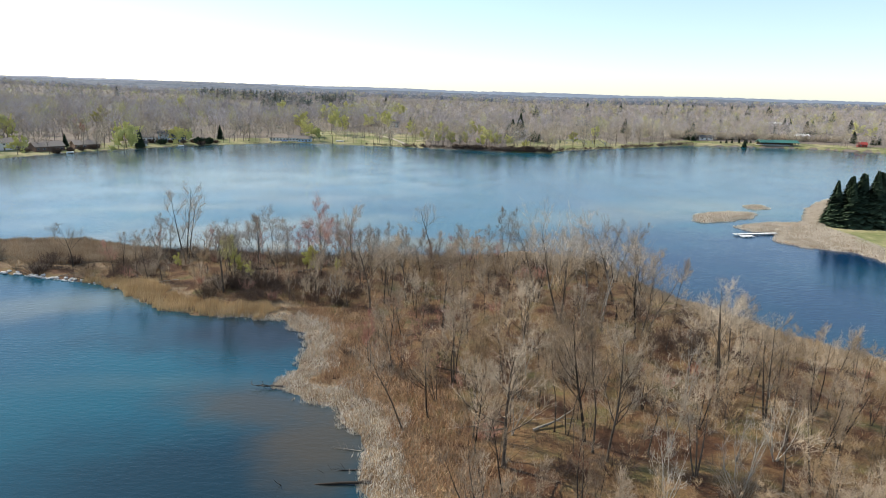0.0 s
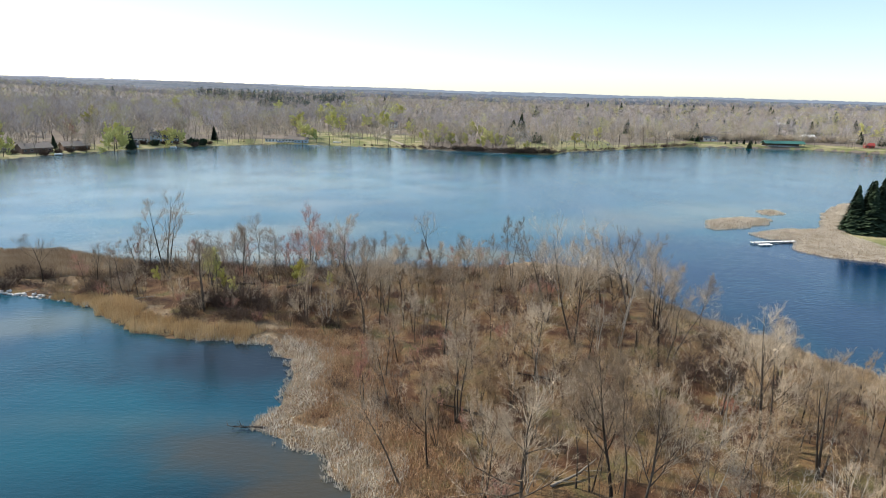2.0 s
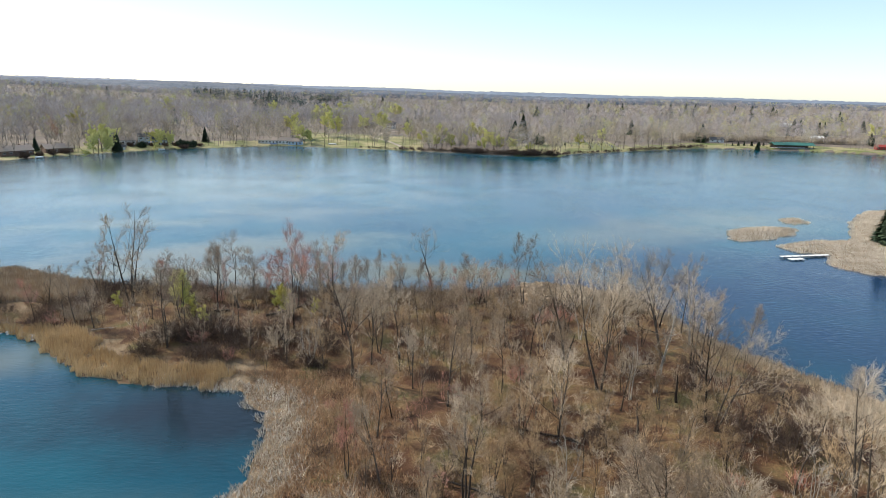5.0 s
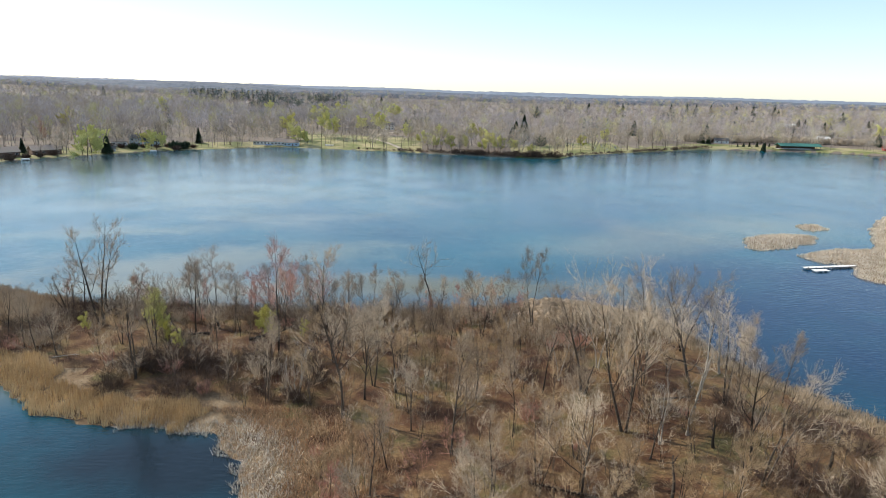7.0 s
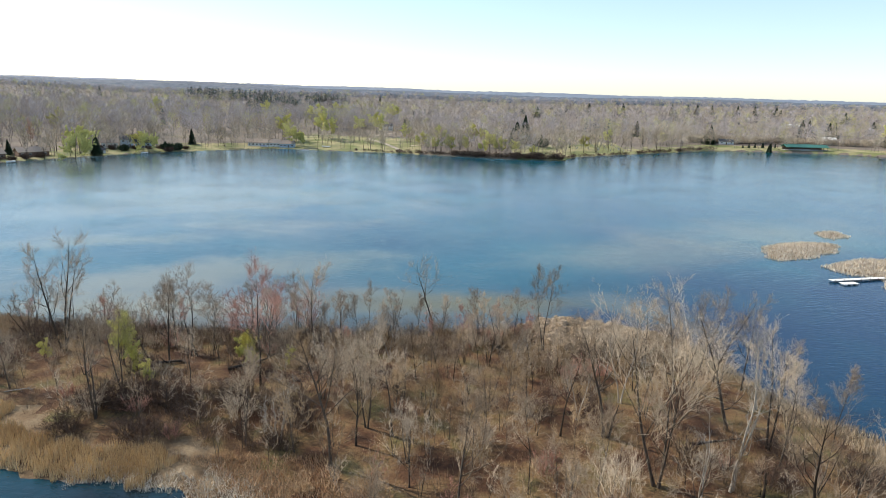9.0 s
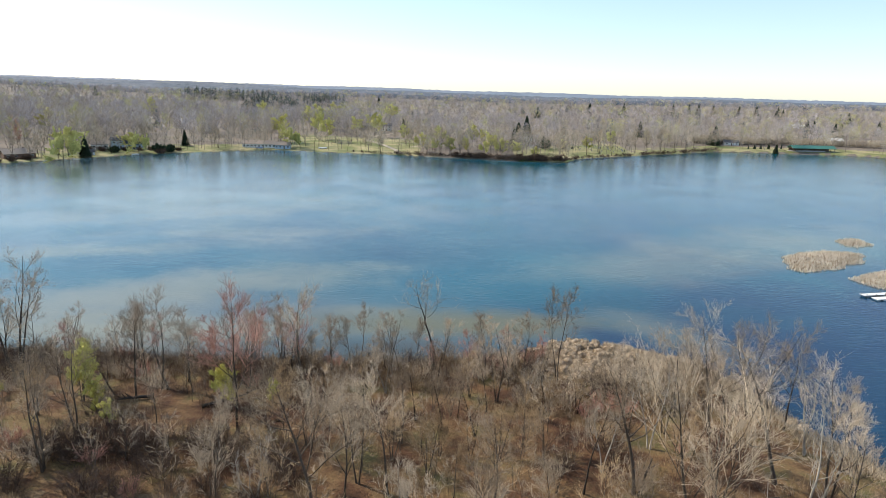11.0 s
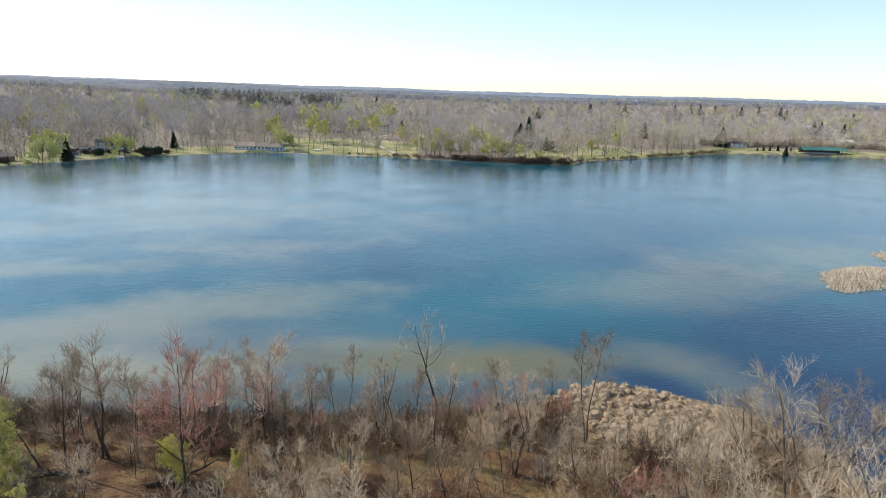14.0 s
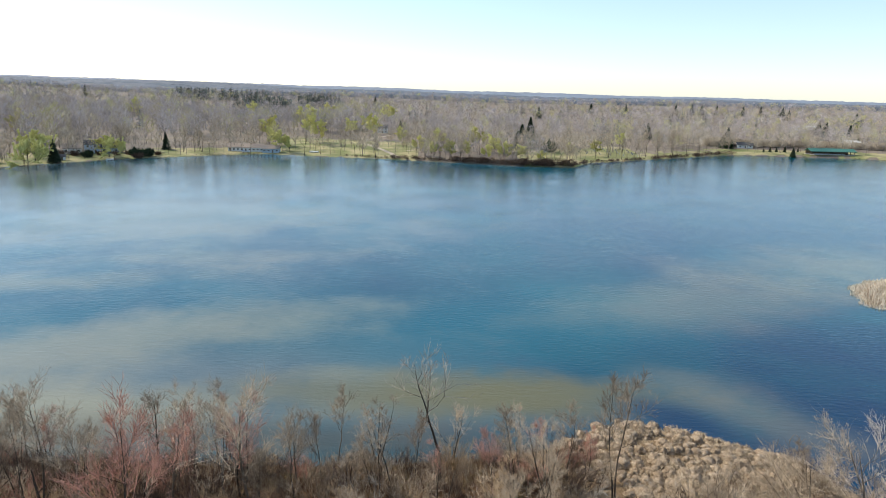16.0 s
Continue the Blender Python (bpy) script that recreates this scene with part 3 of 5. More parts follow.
L_BARE = "leafless grey-brown tree with fine bare twigs"
L_SLIM = "slender bare tree with a dark stem"
L_RED = "bare tree with reddish buds"
L_PALE = "bleached pale bare tree among dry grass"
L_POLE = "straight bare tree with a sunlit pale trunk"
for kinds, x, y, h, label, tip in (
        (MULTI[:1], -65.4, 153.3, 20, "tall leafless tree with three dark stems", 0), (GREY, -92, 149, 11, L_BARE, 0), (GREY[3:4], -69.4, 140.5, 12, "leaning bare tree beside the reeds", -3), (MULTI[1:2], -48.8, 132, 16.5, "twin-stemmed bare tree behind golden reeds", 0),
        (GREY[3:4], -5.3, 76.9, 14, "dark bare tree that leans over the bank", -3.9), (GREY[1:2], -2.0, 80.2, 11, L_BARE, -1.5), (OAK[:1], 7.6, 67.5, 18.5, "pale grey spreading bare tree", -0.6),
        (SLIM[1:2], 14.8, 75.1, 14, L_POLE, -0.6), (SLIM[:1], 16.3, 74.5, 15, L_POLE, 0), (GREY[2:3], 18.4, 73.3, 19, L_POLE, -0.9), (SLIM[1:2], 18.9, 70.8, 19, L_POLE, -0.5), (GREY[2:3], 20.4, 69.3, 17, L_POLE, -0.8), (GREY, 13.8, 103.7, 13, L_BARE, 0),
        (MULTI[:1], 41.2, 86.5, 18, "bare clump-stemmed tree beside dry grass", -1.4), (MULTI[:1], 44.4, 78.9, 15.5, "bare trio-stemmed tree in tan brush", -1.0), (MULTI[1:2], 53.0, 82.8, 12.5, "bare tree standing in dry grass", -0.8), (MULTI[2:3], 51, 73.7, 12, "many-stemmed bare tree standing in dry grass", -1), (BLEACHED[2:], 41.3, 70.2, 9.5, L_PALE, 0), (BLEACHED[1:2], 28.9, 72, 9.5, L_PALE, 0.5), (BLEACHED[1:2], 36.3, 69.9, 8, L_PALE, 0), (BLEACHED[2:], 33.5, 62.5, 10, L_PALE, 0), (BLEACHED[2:], 24.6, 60.7, 10, L_PALE, 0), (GREY[3:4], 25.7, 70.6, 12, L_BARE, 0.4), (GREY[:1], 35, 109.4, 17, L_BARE, -1.3), (SLIM[1:2], 42.6, 101, 9.5, L_SLIM, 0.8),
        (GREY[1:2], -15.3, 121.6, 18, "straight dark bare tree", -0.5), (VASE, 22.8, 119.2, 24, "tall bare tree with many climbing pale limbs", -1.5), (OAK[:1], 36.7, 132.9, 19.5, "broad leaning bare tree", -4.4), (GREY[1:2], 18.9, 129.1, 17.5, L_BARE, -1.8), (BLEACHED[1:2], 31, 118, 17.5, "pale dead forked tree that leans over", 4.2), (MULTI[1:2], 40.1, 128.3, 17, "twin-stemmed bare tree above the channel", -0.5), (SLIM[1:2], 44.9, 131.8, 11.5, L_SLIM, 1.1), (SLIM[1:2], 49.9, 130.4, 11, L_SLIM, 0.5), (OAK[1:2], 35.6, 107.2, 15.5, "broad low-forked bare tree", 1.5), (GREY, -0.4, 111.9, 14.5, L_BARE, -0.6), (GREY, -8.0, 108.8, 10, L_BARE, -1.5), (GREY[4:5], 4.1, 104.8, 10, L_BARE, 0),
        (BLEACHED[:1], -3.9, 163.2, 15.8, "tree with a bleached, dead crown", -2.6), (SLIM[:1], 15.6, 159.8, 16, "twin-stemmed slender bare tree", -0.4), (SLIM[1:2], 4.3, 159.8, 11, L_SLIM, 0), (SLIM[2:], 10.8, 161.8, 11, L_SLIM, -0.9), (RED[:1], 2.1, 162, 8, "low bare tree with red buds", 0), (SLIM[2:], 7.7, 157, 9, L_SLIM, -0.5), (SLIM[1:2], 13, 157.4, 7.8, L_SLIM, 0), (SLIM[2:], 16.7, 152.6, 7, L_SLIM, 0), (RED[1:], 13.6, 164.5, 6.5, "low bare tree with red buds", 0),
        (SLIM[2:], -9.1, 160, 11.5, "thin bare tree that leans to one side", -2.6), (SLIM[2:], -10.6, 157.5, 9, "thin bare tree that leans to one side", -2.8), (SLIM[1:2], -17.2, 160.4, 9.5, L_SLIM, -0.2), (SLIM[2:], -19.6, 157.4, 11, L_SLIM, -1.2), (GREY[2:3], -23.8, 155.2, 16.5, L_BARE, 0.3), (RED[1:], -26, 159.3, 12, L_RED, 0.8), (SLIM[:1], -28.2, 159.8, 12.5, L_SLIM, -0.2), (RED[:1], -31.4, 154, 13.5, L_RED, 0.3), (SLIM[2:], -30.7, 160.2, 8, L_SLIM, -0.5), (MULTI[1:2], -33.5, 159.6, 12.4, L_BARE, 1), (RED[1:], -38.7, 158.2, 10, L_RED, 0.4), (RED[:1], -28.9, 140.4, 19.5, "tall bare tree with a straight dark trunk and reddish buds", -0.2), (GREY[3:4], -44.2, 153.2, 15.5, L_BARE, 1.5), (SLIM[2:], -39.2, 152, 13, "thin bare tree that leans to one side", -2.2), (GREY[3:4], -50.1, 150.7, 12, "thin dark bare tree that leans to one side", -4.2), (SLIM[1:2], -47.5, 155.5, 13, L_SLIM, 0), (MULTI[1:2], -48.8, 139, 13.5, L_BARE, -0.8), (OAK[1:2], -19.2, 137.2, 9.5, "low wide bare tree", 0), (GREY, -2.6, 142.9, 9, L_BARE, -0.5), (GREY, -13, 142.4, 10, L_BARE, 0), (GREY[4:5], 1.9, 141.9, 8.5, L_BARE, -2),
        (BLEACHED[1:2], 23.7, 139, 12.4, "pale forked bare tree", -0.4), (OAK[:1], 33.3, 143.6, 18, "wide bare tree beside the sedge", -3), (OAK[1:2], 41.5, 149.5, 16, "wide bare tree beside the sedge", -1.5), (OAK[1:2], 37, 146.5, 16, "wide bare tree beside the sedge", 1), (GREY[4:5], 45, 146.5, 13, L_BARE, 0), (GREY[4:5], 30, 147.5, 13, L_BARE, -1), (GREY[2:3], 48, 141, 11, L_BARE, 0), (BLEACHED[1:2], 44.5, 140.2, 14.5, "pale dead forked tree", 0.4), (SLIM[2:], 38.1, 160.2, 8.5, L_SLIM, -3)):
    put(kinds, "bare_tree", x, y, h * 1.08, label, "tree", "trees of the peninsula", (0, math.degrees(math.atan(tip / h))))
for x, y, h in ((-31.5, 146, 7.5), (-34, 148.5, 6), (-48, 143, 4.5), (-46, 141, 4), (-52.9, 147.8, 9), (-55.4, 152, 8), (-50, 147, 3), (-66, 149, 4), (-27, 150, 4)):
    put(BUDDING, "budding_tree", x, y, h, "small tree with yellow-green young leaves", "tree", "budding trees")

rng = random.Random(77)
tries = 0
while len(PLACED) < 300 and tries < 9000:
    tries += 1
    x, y = rng.uniform(-100, 82), rng.uniform(44, 170)
    depth = float(inside_depth(np.array([x]), np.array([y]), PENINSULA)[0])
    shore_row = y > 140 and -80 < x < 12 and 1.0 < depth < 11
    mid = depth > (12.5 if x < 5 and y < 125 else 5)
    clearing = (x - 24) ** 2 / 60 + (y - 126) ** 2 / 60 < 1 or (x - 17) ** 2 / 50 + (y - 66) ** 2 / 90 < 1
    if clearing or (x > 18 and y > 146):
        continue
    if x < -30 and not shore_row and (depth < 11 or rng.random() < 0.75):
        continue
    if x > 30 and (depth < 13 or (depth < 26 and rng.random() < 0.6)):
        continue
    if x > 8 and y > 156 or (x < -80 and rng.random() < 0.7):
        continue
    gap = 2.6 if shore_row else 3.7
    if not (shore_row or mid) or any((x - a) ** 2 + (y - b) ** 2 < gap * gap for a, b in PLACED):
        continue
    r = rng.random()
    if shore_row:
        kinds, h, label = (RED, rng.uniform(6.5, 11), "bare tree with reddish buds") if r < 0.2 else (SLIM + GREY + MULTI, rng.uniform(7, 11.5), L_BARE)
    elif x < 0 and y < 112 and r < 0.45:
        kinds, h, label = (RED + TAN, rng.uniform(7, 12), "slender bare tree with reddish-tan twigs")
    elif r < 0.42:
        kinds, h, label = TAN, rng.uniform(6.5, 10.5), "young bare tree with tan twigs"
    elif r < 0.48:
        kinds, h, label = BLEACHED[1:], rng.uniform(9, 13), "pale dead forked tree"
    else:
        kinds, h, label = GREY + MULTI + SLIM, rng.uniform(9, 15.5), L_BARE
    put(kinds, "bare_tree", x, y, h, label, "tree", "trees of the peninsula", (rng.gauss(0, 4), rng.gauss(0, 4)))

# ---- saplings ----
SAPLINGS = [tree_meshes(81 + i, 6, stems=st, first=0.12, spread=0.42, limbs=lm, branches=4, twigs=5, limb_angle=42, thick=0.008, twig=tw, twig_r=0.0145, fine=2) for i, (st, lm, tw) in enumerate(((1, 11, M_TWIG), (2, 6, M_TWIG_TAN), (3, 4, M_TWIG), (3, 4, M_TWIG_RED), (2, 6, M_TWIG)))]
rng = random.Random(31)
SPOTS = []
tries = 0
while len(SPOTS) < 285 and tries < 9000:
    tries += 1
    x, y = rng.uniform(-80, 70), rng.uniform(52, 166)
    depth = float(inside_depth(np.array([x]), np.array([y]), PENINSULA)[0])
    if depth < 7 or (x < 0 and y < 122 and depth < 11 + 4 * rng.random()) or (x < -30 and depth < 10) or (x > 10 and y > 157) or (x > 30 and depth < 22):
        continue
    if any((x - a) ** 2 + (y - b) ** 2 < 6.5 for a, b in SPOTS):
        continue
    k = 3 if x < 4 and y < 125 and rng.random() < 0.3 else rng.choice((0, 1, 2, 4))
    set_tree("sapling", SAPLINGS[k], x, y, rng.uniform(4.2, 8.2), rng.uniform(0, 360), ("grey leafless sapling in the understorey", "tan leafless sapling in the understorey", "grey leafless sapling in the understorey", "reddish leafless sapling in the understorey", "grey leafless sapling in the understorey")[k], "young tree", "saplings of the peninsula")
    SPOTS.append((x, y))

# ---- shrubs ----
SHRUBS = [shrub_mesh(71, 3.0, 40, 14, M_BUSH), shrub_mesh(72, 2.6, 44, 13, M_BUSH, wide=0.8), shrub_mesh(73, 3.6, 38, 15, M_TWIG, wide=0.5), shrub_mesh(74, 2.6, 40, 13, M_TWIG_TAN, wide=0.6), shrub_mesh(75, 2.2, 36, 12, M_TWIG_RED, wide=0.6)]
L_SHRUB = ("dark leafless shrub of many thin stems", "dark leafless shrub of many thin stems", "grey leafless shrub among bare trees", "tan leafless shrub among bare trees", "reddish leafless shrub among bare trees")
rng = random.Random(5)
count = 0
while count < 268:
    x, y = rng.uniform(-105, 80), rng.uniform(50, 170)
    depth = float(inside_depth(np.array([x]), np.array([y]), PENINSULA)[0])
    if count < 45:
        x, y = rng.uniform(-132, -70), rng.uniform(140, 154)
        depth = float(inside_depth(np.array([x]), np.array([y]), PENINSULA)[0])
    elif count < 95:
        x, y = rng.uniform(-52, -20), rng.uniform(125, 138)
        depth = float(inside_depth(np.array([x]), np.array([y]), PENINSULA)[0])
    elif count < 180:
        x, y = rng.uniform(-76, 14), rng.uniform(155, 169)
        depth = float(inside_depth(np.array([x]), np.array([y]), PENINSULA)[0])
    if depth < (1.0 if x < -70 or (95 <= count < 180) else 3) or (x < 0 and y < 118 and depth < 8) or (-70 < x < -30 and y < 140 and depth < 8) or (x > 14 and y > 160) or (x > 35 and depth < 12) or (x < -80 and y > 154):
        continue
    k = rng.choice((0, 1, 0, 1, 0)) if 45 <= count < 95 else rng.choice((0, 0, 1, 1, 2, 3, 4))
    ob = new("shrub", SHRUBS[k])
    s = rng.uniform(0.7, 1.35) if 45 <= count < 95 else rng.uniform(0.6, 1.35)
    ob.matrix_world = pose(x, y, height_at(x, y), 0, 0, rng.uniform(0, 360)) @ Matrix.Diagonal((s * 1.2, s * 1.2, s, 1))
    tagged(ob, L_SHRUB[k], "shrub", "shrubs of the peninsula")
    count += 1

for x, y, k, s in ((21, 152.5, 1, 1.7), (23.5, 153, 0, 1.5), (18.5, 153.5, 1, 1.3), (20.4, 149, 4, 1.4), (22.5, 148, 4, 1.3), (17.5, 147, 4, 1.1), (26, 155, 2, 1.4), (29, 157, 2, 1.5), (24, 158, 2, 1.3), (33, 158, 2, 1.5), (36, 161, 2, 1.4), (39, 163, 2, 1.5), (31, 154, 2, 1.5), (27, 151, 3, 1.5), (15, 150, 2, 1.3), (12, 153, 3, 1.4), (40, 158, 2, 1.6), (44, 155, 2, 1.5), (36, 155, 3, 1.5), (10, 159, 3, 1.2), (5, 165, 4, 1.0), (12, 167, 4, 1.1), (9, 165, 3, 1.0), (42, 101, 0, 1.6), (45, 104, 1, 1.8), (43, 106, 0, 1.5), (47, 107, 1, 1.6), (49, 118, 0, 1.5), (52, 116, 1, 1.7), (47, 121, 0, 1.4)):
    ob = new("shrub", SHRUBS[k])
    ob.matrix_world = pose(x, y, height_at(x, y), 0, 0, x * 53) @ Matrix.Diagonal((s * 1.2, s * 1.2, s, 1))
    tagged(ob, L_SHRUB[k], "shrub", "shrubs of the peninsula")

rs = np.random.RandomState(13)
x, y, z = sown(60000, -80, 75, 50, 168, lambda x, y, z, d, e: (d > 8) & (waves(x, y, 16, 91) + 0.5 * waves(x, y, 6, 92) > 0.0), 30)
m = rs.rand(len(x)) < 0.55
blades("undergrowth", x[m], y[m], z[m], 0.7 + 1.5 * rs.rand(m.sum()), 0.02, M_RUSTSTEM, "tangled brown leafless undergrowth below the trees", "undergrowth", 0.5, 48)
blades("undergrowth", x[~m], y[~m], z[~m], 0.5 + 1.2 * rs.rand((~m).sum()), 0.02, M_TWIG_TAN, "tangled tan stems below the trees", "undergrowth", 0.5, 49)

x, y, z = sown(60000, -80, 16, 150, 170, lambda x, y, z, d, e: (d > -0.3) & (d < 8 + 2 * waves(x, y, 9, 95)) & (waves(x, y, 5, 96) > -0.7), 38)
m = rs.rand(len(x)) < 0.5
blades("shore_thicket", x[m], y[m], np.maximum(z[m], 0), 0.8 + 1.4 * rs.rand(m.sum()), 0.022, M_RUSTSTEM, "rust-brown brush along the water's edge", "undergrowth", 0.45, 50)
blades("shore_thicket", x[~m], y[~m], np.maximum(z[~m], 0), 0.7 + 1.5 * rs.rand((~m).sum()), 0.02, M_SEDGE, "pale tan brush along the water's edge", "undergrowth", 0.45, 51)

# ---- reeds, sedge and dry grass ----
rs = np.random.RandomState(3)
x, y, z = sown(90000, -84, -32, 112, 142, lambda x, y, z, d, e: (d > 0.2 + 0.5 * waves(x, y, 3, 14)) & (d < 7 + 2.5 * waves(x, y, 9, 4)) & (y < 140) & (x < -36 + 3 * waves(x, y, 8, 3)) & (waves(x, y, 5, 12) > -0.9), 31)
blades("reed_bed", x, y, np.maximum(z, 0), (1.0 + 1.0 * rs.rand(len(x))) * (0.85 + 0.25 * waves(x, y, 7, 6)), 0.03, M_REED, "golden-brown standing dry reeds along the bay", "reeds", 0.12, 41)
x, y, z = sown(90000, -140, -78, 140, 186, lambda x, y, z, d, e: (d > 0.2) & (y > 151 + 4 * waves(x, y, 20, 4)), 32)
blades("reed_bed", x, y, np.maximum(z, 0), (1.0 + 0.9 * rs.rand(len(x))) * (0.9 + 0.3 * waves(x, y, 12, 6)), 0.055, M_SEDGE, "tan dry reeds on the tip of the peninsula", "reeds", 0.15, 42)
x, y, z = sown(120000, -46, 5, 55, 125, lambda x, y, z, d, e: (d > -0.4 + 0.8 * waves(x, y, 3, 14)) & (d < np.where(x < -30, 2.2, 6.5) + 2 * waves(x, y, 9, 4)), 33)
blades("marsh_grass", x, y, np.maximum(z, 0), 0.25 + 0.5 * rs.rand(len(x)), 0.04, M_BLEACHED_GRASS, "pale flattened dry marsh grass along the cove", "grass", 0.7, 43)
x, y, z = sown(110000, -36, 10, 54, 124, lambda x, y, z, d, e: (d > 5) & (d < 17 + 3 * waves(x, y, 11, 9)), 34)
blades("marsh_grass", x, y, z, 0.3 + 0.6 * rs.rand(len(x)), 0.04, M_RUST, "rust-brown dry grass behind the cove", "grass", 0.6, 44)
x, y, z = sown(170000, 30, 100, 50, 160, lambda x, y, z, d, e: (d > -0.8) & (d < np.interp(y, [80, 112, 130], [17, 9, 4]) + 2.5 * waves(x, y, 14, 9)), 35)
blades("dry_grass", x, y, np.maximum(z, 0), 0.45 + 0.75 * rs.rand(len(x)), 0.045, M_SEDGE, "tan dry grass along the channel bank", "grass", 0.3, 45)
cx, cy, cz = sown(640, 13, 45, 159.5, 180, lambda x, y, z, d, e: (d > -0.3) & (x + y > 178) & (waves(x, y, 6, 93) > -0.95), 36)
tufts = [(28.2, 175.9), (29.2, 175.7), (28.8, 176.6), (33.5, 173.6), (31.6, 174.8), (35.6, 172.6)]
cx, cy, cz = np.append(cx, [p for p, q in tufts]), np.append(cy, [q for p, q in tufts]), np.append(cz, [0.0] * len(tufts))
V, F = [], []
for px, py, pz in zip(cx, cy, cz):
    r, h, o = rs.uniform(0.4, 1.05), rs.uniform(0.4, 0.9), len(V)
    for ring, (rr, hh) in enumerate(((1.0, 0.0), (0.95, 0.45), (0.62, 0.85))):
        for k in range(9):
            a = 0.698 * k + 0.3 * ring
            q = r * rr * rs.uniform(0.65, 1.3)
            V.append((px + math.cos(a) * q, py + math.sin(a) * q, max(pz, 0) - 0.1 + h * hh * rs.uniform(0.85, 1.15)))
    V.append((px, py, max(pz, 0) + h))
    for ring in range(2):
        for k in range(9):
            a, c = o + ring * 9 + k, o + ring * 9 + (k + 1) % 9
            F += [(a, c, c + 9), (a, c + 9, a + 9)]
    F += [(o + 18 + k, o + 18 + (k + 1) % 9, o + 27) for k in range(9)]
tagged(new("sedge_tussocks", mesh_of("sedge_tussocks", V, F, M_SEDGE_MOUND)), "clumped pale sedge tussocks at the point", "grass", kind="stuff")
k = 50
a, q = rs.rand(len(cx), k) * 6.2832, rs.rand(len(cx), k) ** 0.5 * 0.95
x, y = (cx[:, None] + np.cos(a) * q).ravel(), (cy[:, None] + np.sin(a) * q).ravel()
z = (np.maximum(cz, 0)[:, None] + 0.75 * (1 - q ** 2)).ravel()
blades("sedge_blades", x, y, z, 0.15 + 0.25 * rs.rand(len(x)), 0.032, M_SEDGE, "pale dry blades on the sedge tussocks", "grass", 0.8, 46)
x, y, z = sown(170000, 90, 185, 178, 300, lambda x, y, z, d, e: (e > -0.8) & ((x < 139) | (e < 8)), 37)
blades("reed_bed", x, y, np.maximum(z, 0), 0.3 + 0.5 * rs.rand(len(x)), 0.075, M_BLEACHED_GRASS, "pale tan reeds on the islets and spit", "reeds", 0.3, 47)


# ---- far shore ----
def low_tree(seed, n, twig_len, spread, first, up, r, stem=0.012):
    """A small light tree of height 1 for woods far away: stem and forks, then n twigs. The first faces are its stems."""
    rg = random.Random(seed)
    V, F = [], []
    spike(V, F, Vector((0, 0, -0.02)), Vector((rg.gauss(0, 0.03), rg.gauss(0, 0.03), 0.9)), stem)
    for _ in range(4):
        a, z = rg.uniform(0, 6.2832), rg.uniform(0.2, 0.45)
        spike(V, F, Vector((0, 0, z)), Vector((math.cos(a) * spread * 0.75, math.sin(a) * spread * 0.75, z + rg.uniform(0.25, 0.45))), stem * 0.6)
    for _ in range(n):
        a, t = rg.uniform(0, 6.2832), rg.random()
        z = first + (1 - first) * t
        rad = spread * math.sin(math.pi * min(0.12 + 0.88 * t, 1)) ** 0.7 * rg.random() ** 0.5
        p = Vector((math.cos(a) * rad * 0.75, math.sin(a) * rad * 0.75, z * 0.93))
        d = Vector((math.cos(a) * 0.7 + rg.gauss(0, 0.4), math.sin(a) * 0.7 + rg.gauss(0, 0.4), up + rg.random())).normalized()
        sliver(V, F, p, p + d * twig_len * rg.uniform(0.6, 1.3), r, rg)
    return np.array([tuple(v) for v in V]), np.array(F)


def low_conifer(seed, n, spread):
    rg = random.Random(seed)
    V, F = [], []
    spike(V, F, Vector((0, 0, -0.02)), Vector((0, 0, 1)), 0.015)
    for _ in range(n):
        t, a = rg.random() ** 0.8, rg.uniform(0, 6.2832)
        z = 0.06 + 0.92 * t
        length = spread * (1.02 - t) * rg.uniform(0.7, 1.15) + 0.02
        d = Vector((math.cos(a), math.sin(a), rg.uniform(-0.45, 0.1)))
        s = len(V)
        w = Vector((-math.sin(a), math.cos(a), 0)) * length * 0.34
        p = Vector((0, 0, z))
        V += [p + d * 0.1 * length - w * 0.4, p + d * 0.55 * length + w + Vector((0, 0, 0.02)), p + d * length, p + d * 0.55 * length - w]
        F += [(s, s + 1, s + 2), (s, s + 2, s + 3)]
    return np.array([tuple(v) for v in V]), np.array(F)


def wood(name, kinds, xs, ys, zs, hs, mat, label, category="woods", seed=0, fat=1.0):
    """Far woods in one mesh."""
    rs = np.random.RandomState(seed)
    which = rs.randint(0, len(kinds), len(xs))
    VV, FF, II, off = [], [], [], 0
    for k, (tv, tf) in enumerate(kinds):
        m = which == k
        n = m.sum()
        if not n:
            continue
        a = rs.rand(n) * 6.2832
        c, s = np.cos(a)[:, None], np.sin(a)[:, None]
        h, wd = hs[m][:, None], (hs[m] * fat * (0.8 + 0.4 * rs.rand(n)))[:, None]
        X = (tv[None, :, 0] * c - tv[None, :, 1] * s) * wd + xs[m][:, None]
        Y = (tv[None, :, 0] * s + tv[None, :, 1] * c) * wd + ys[m][:, None]
        Z = tv[None, :, 2] * h + zs[m][:, None]
        VV.append(np.stack([X, Y, Z], -1).reshape(-1, 3))
        FF.append((tf[None] + (np.arange(n) * len(tv))[:, None, None]).reshape(-1, 3) + off)
        II.append(np.tile((np.arange(len(tf)) < 15).astype(np.int32), n))
        off += n * len(tv)
    me = mesh_of(name, np.concatenate(VV), np.concatenate(FF), [mat, M_FARBARK])
    me.polygons.foreach_set("material_index", np.concatenate(II))
    return tagged(new(name, me), label, category, kind="stuff")


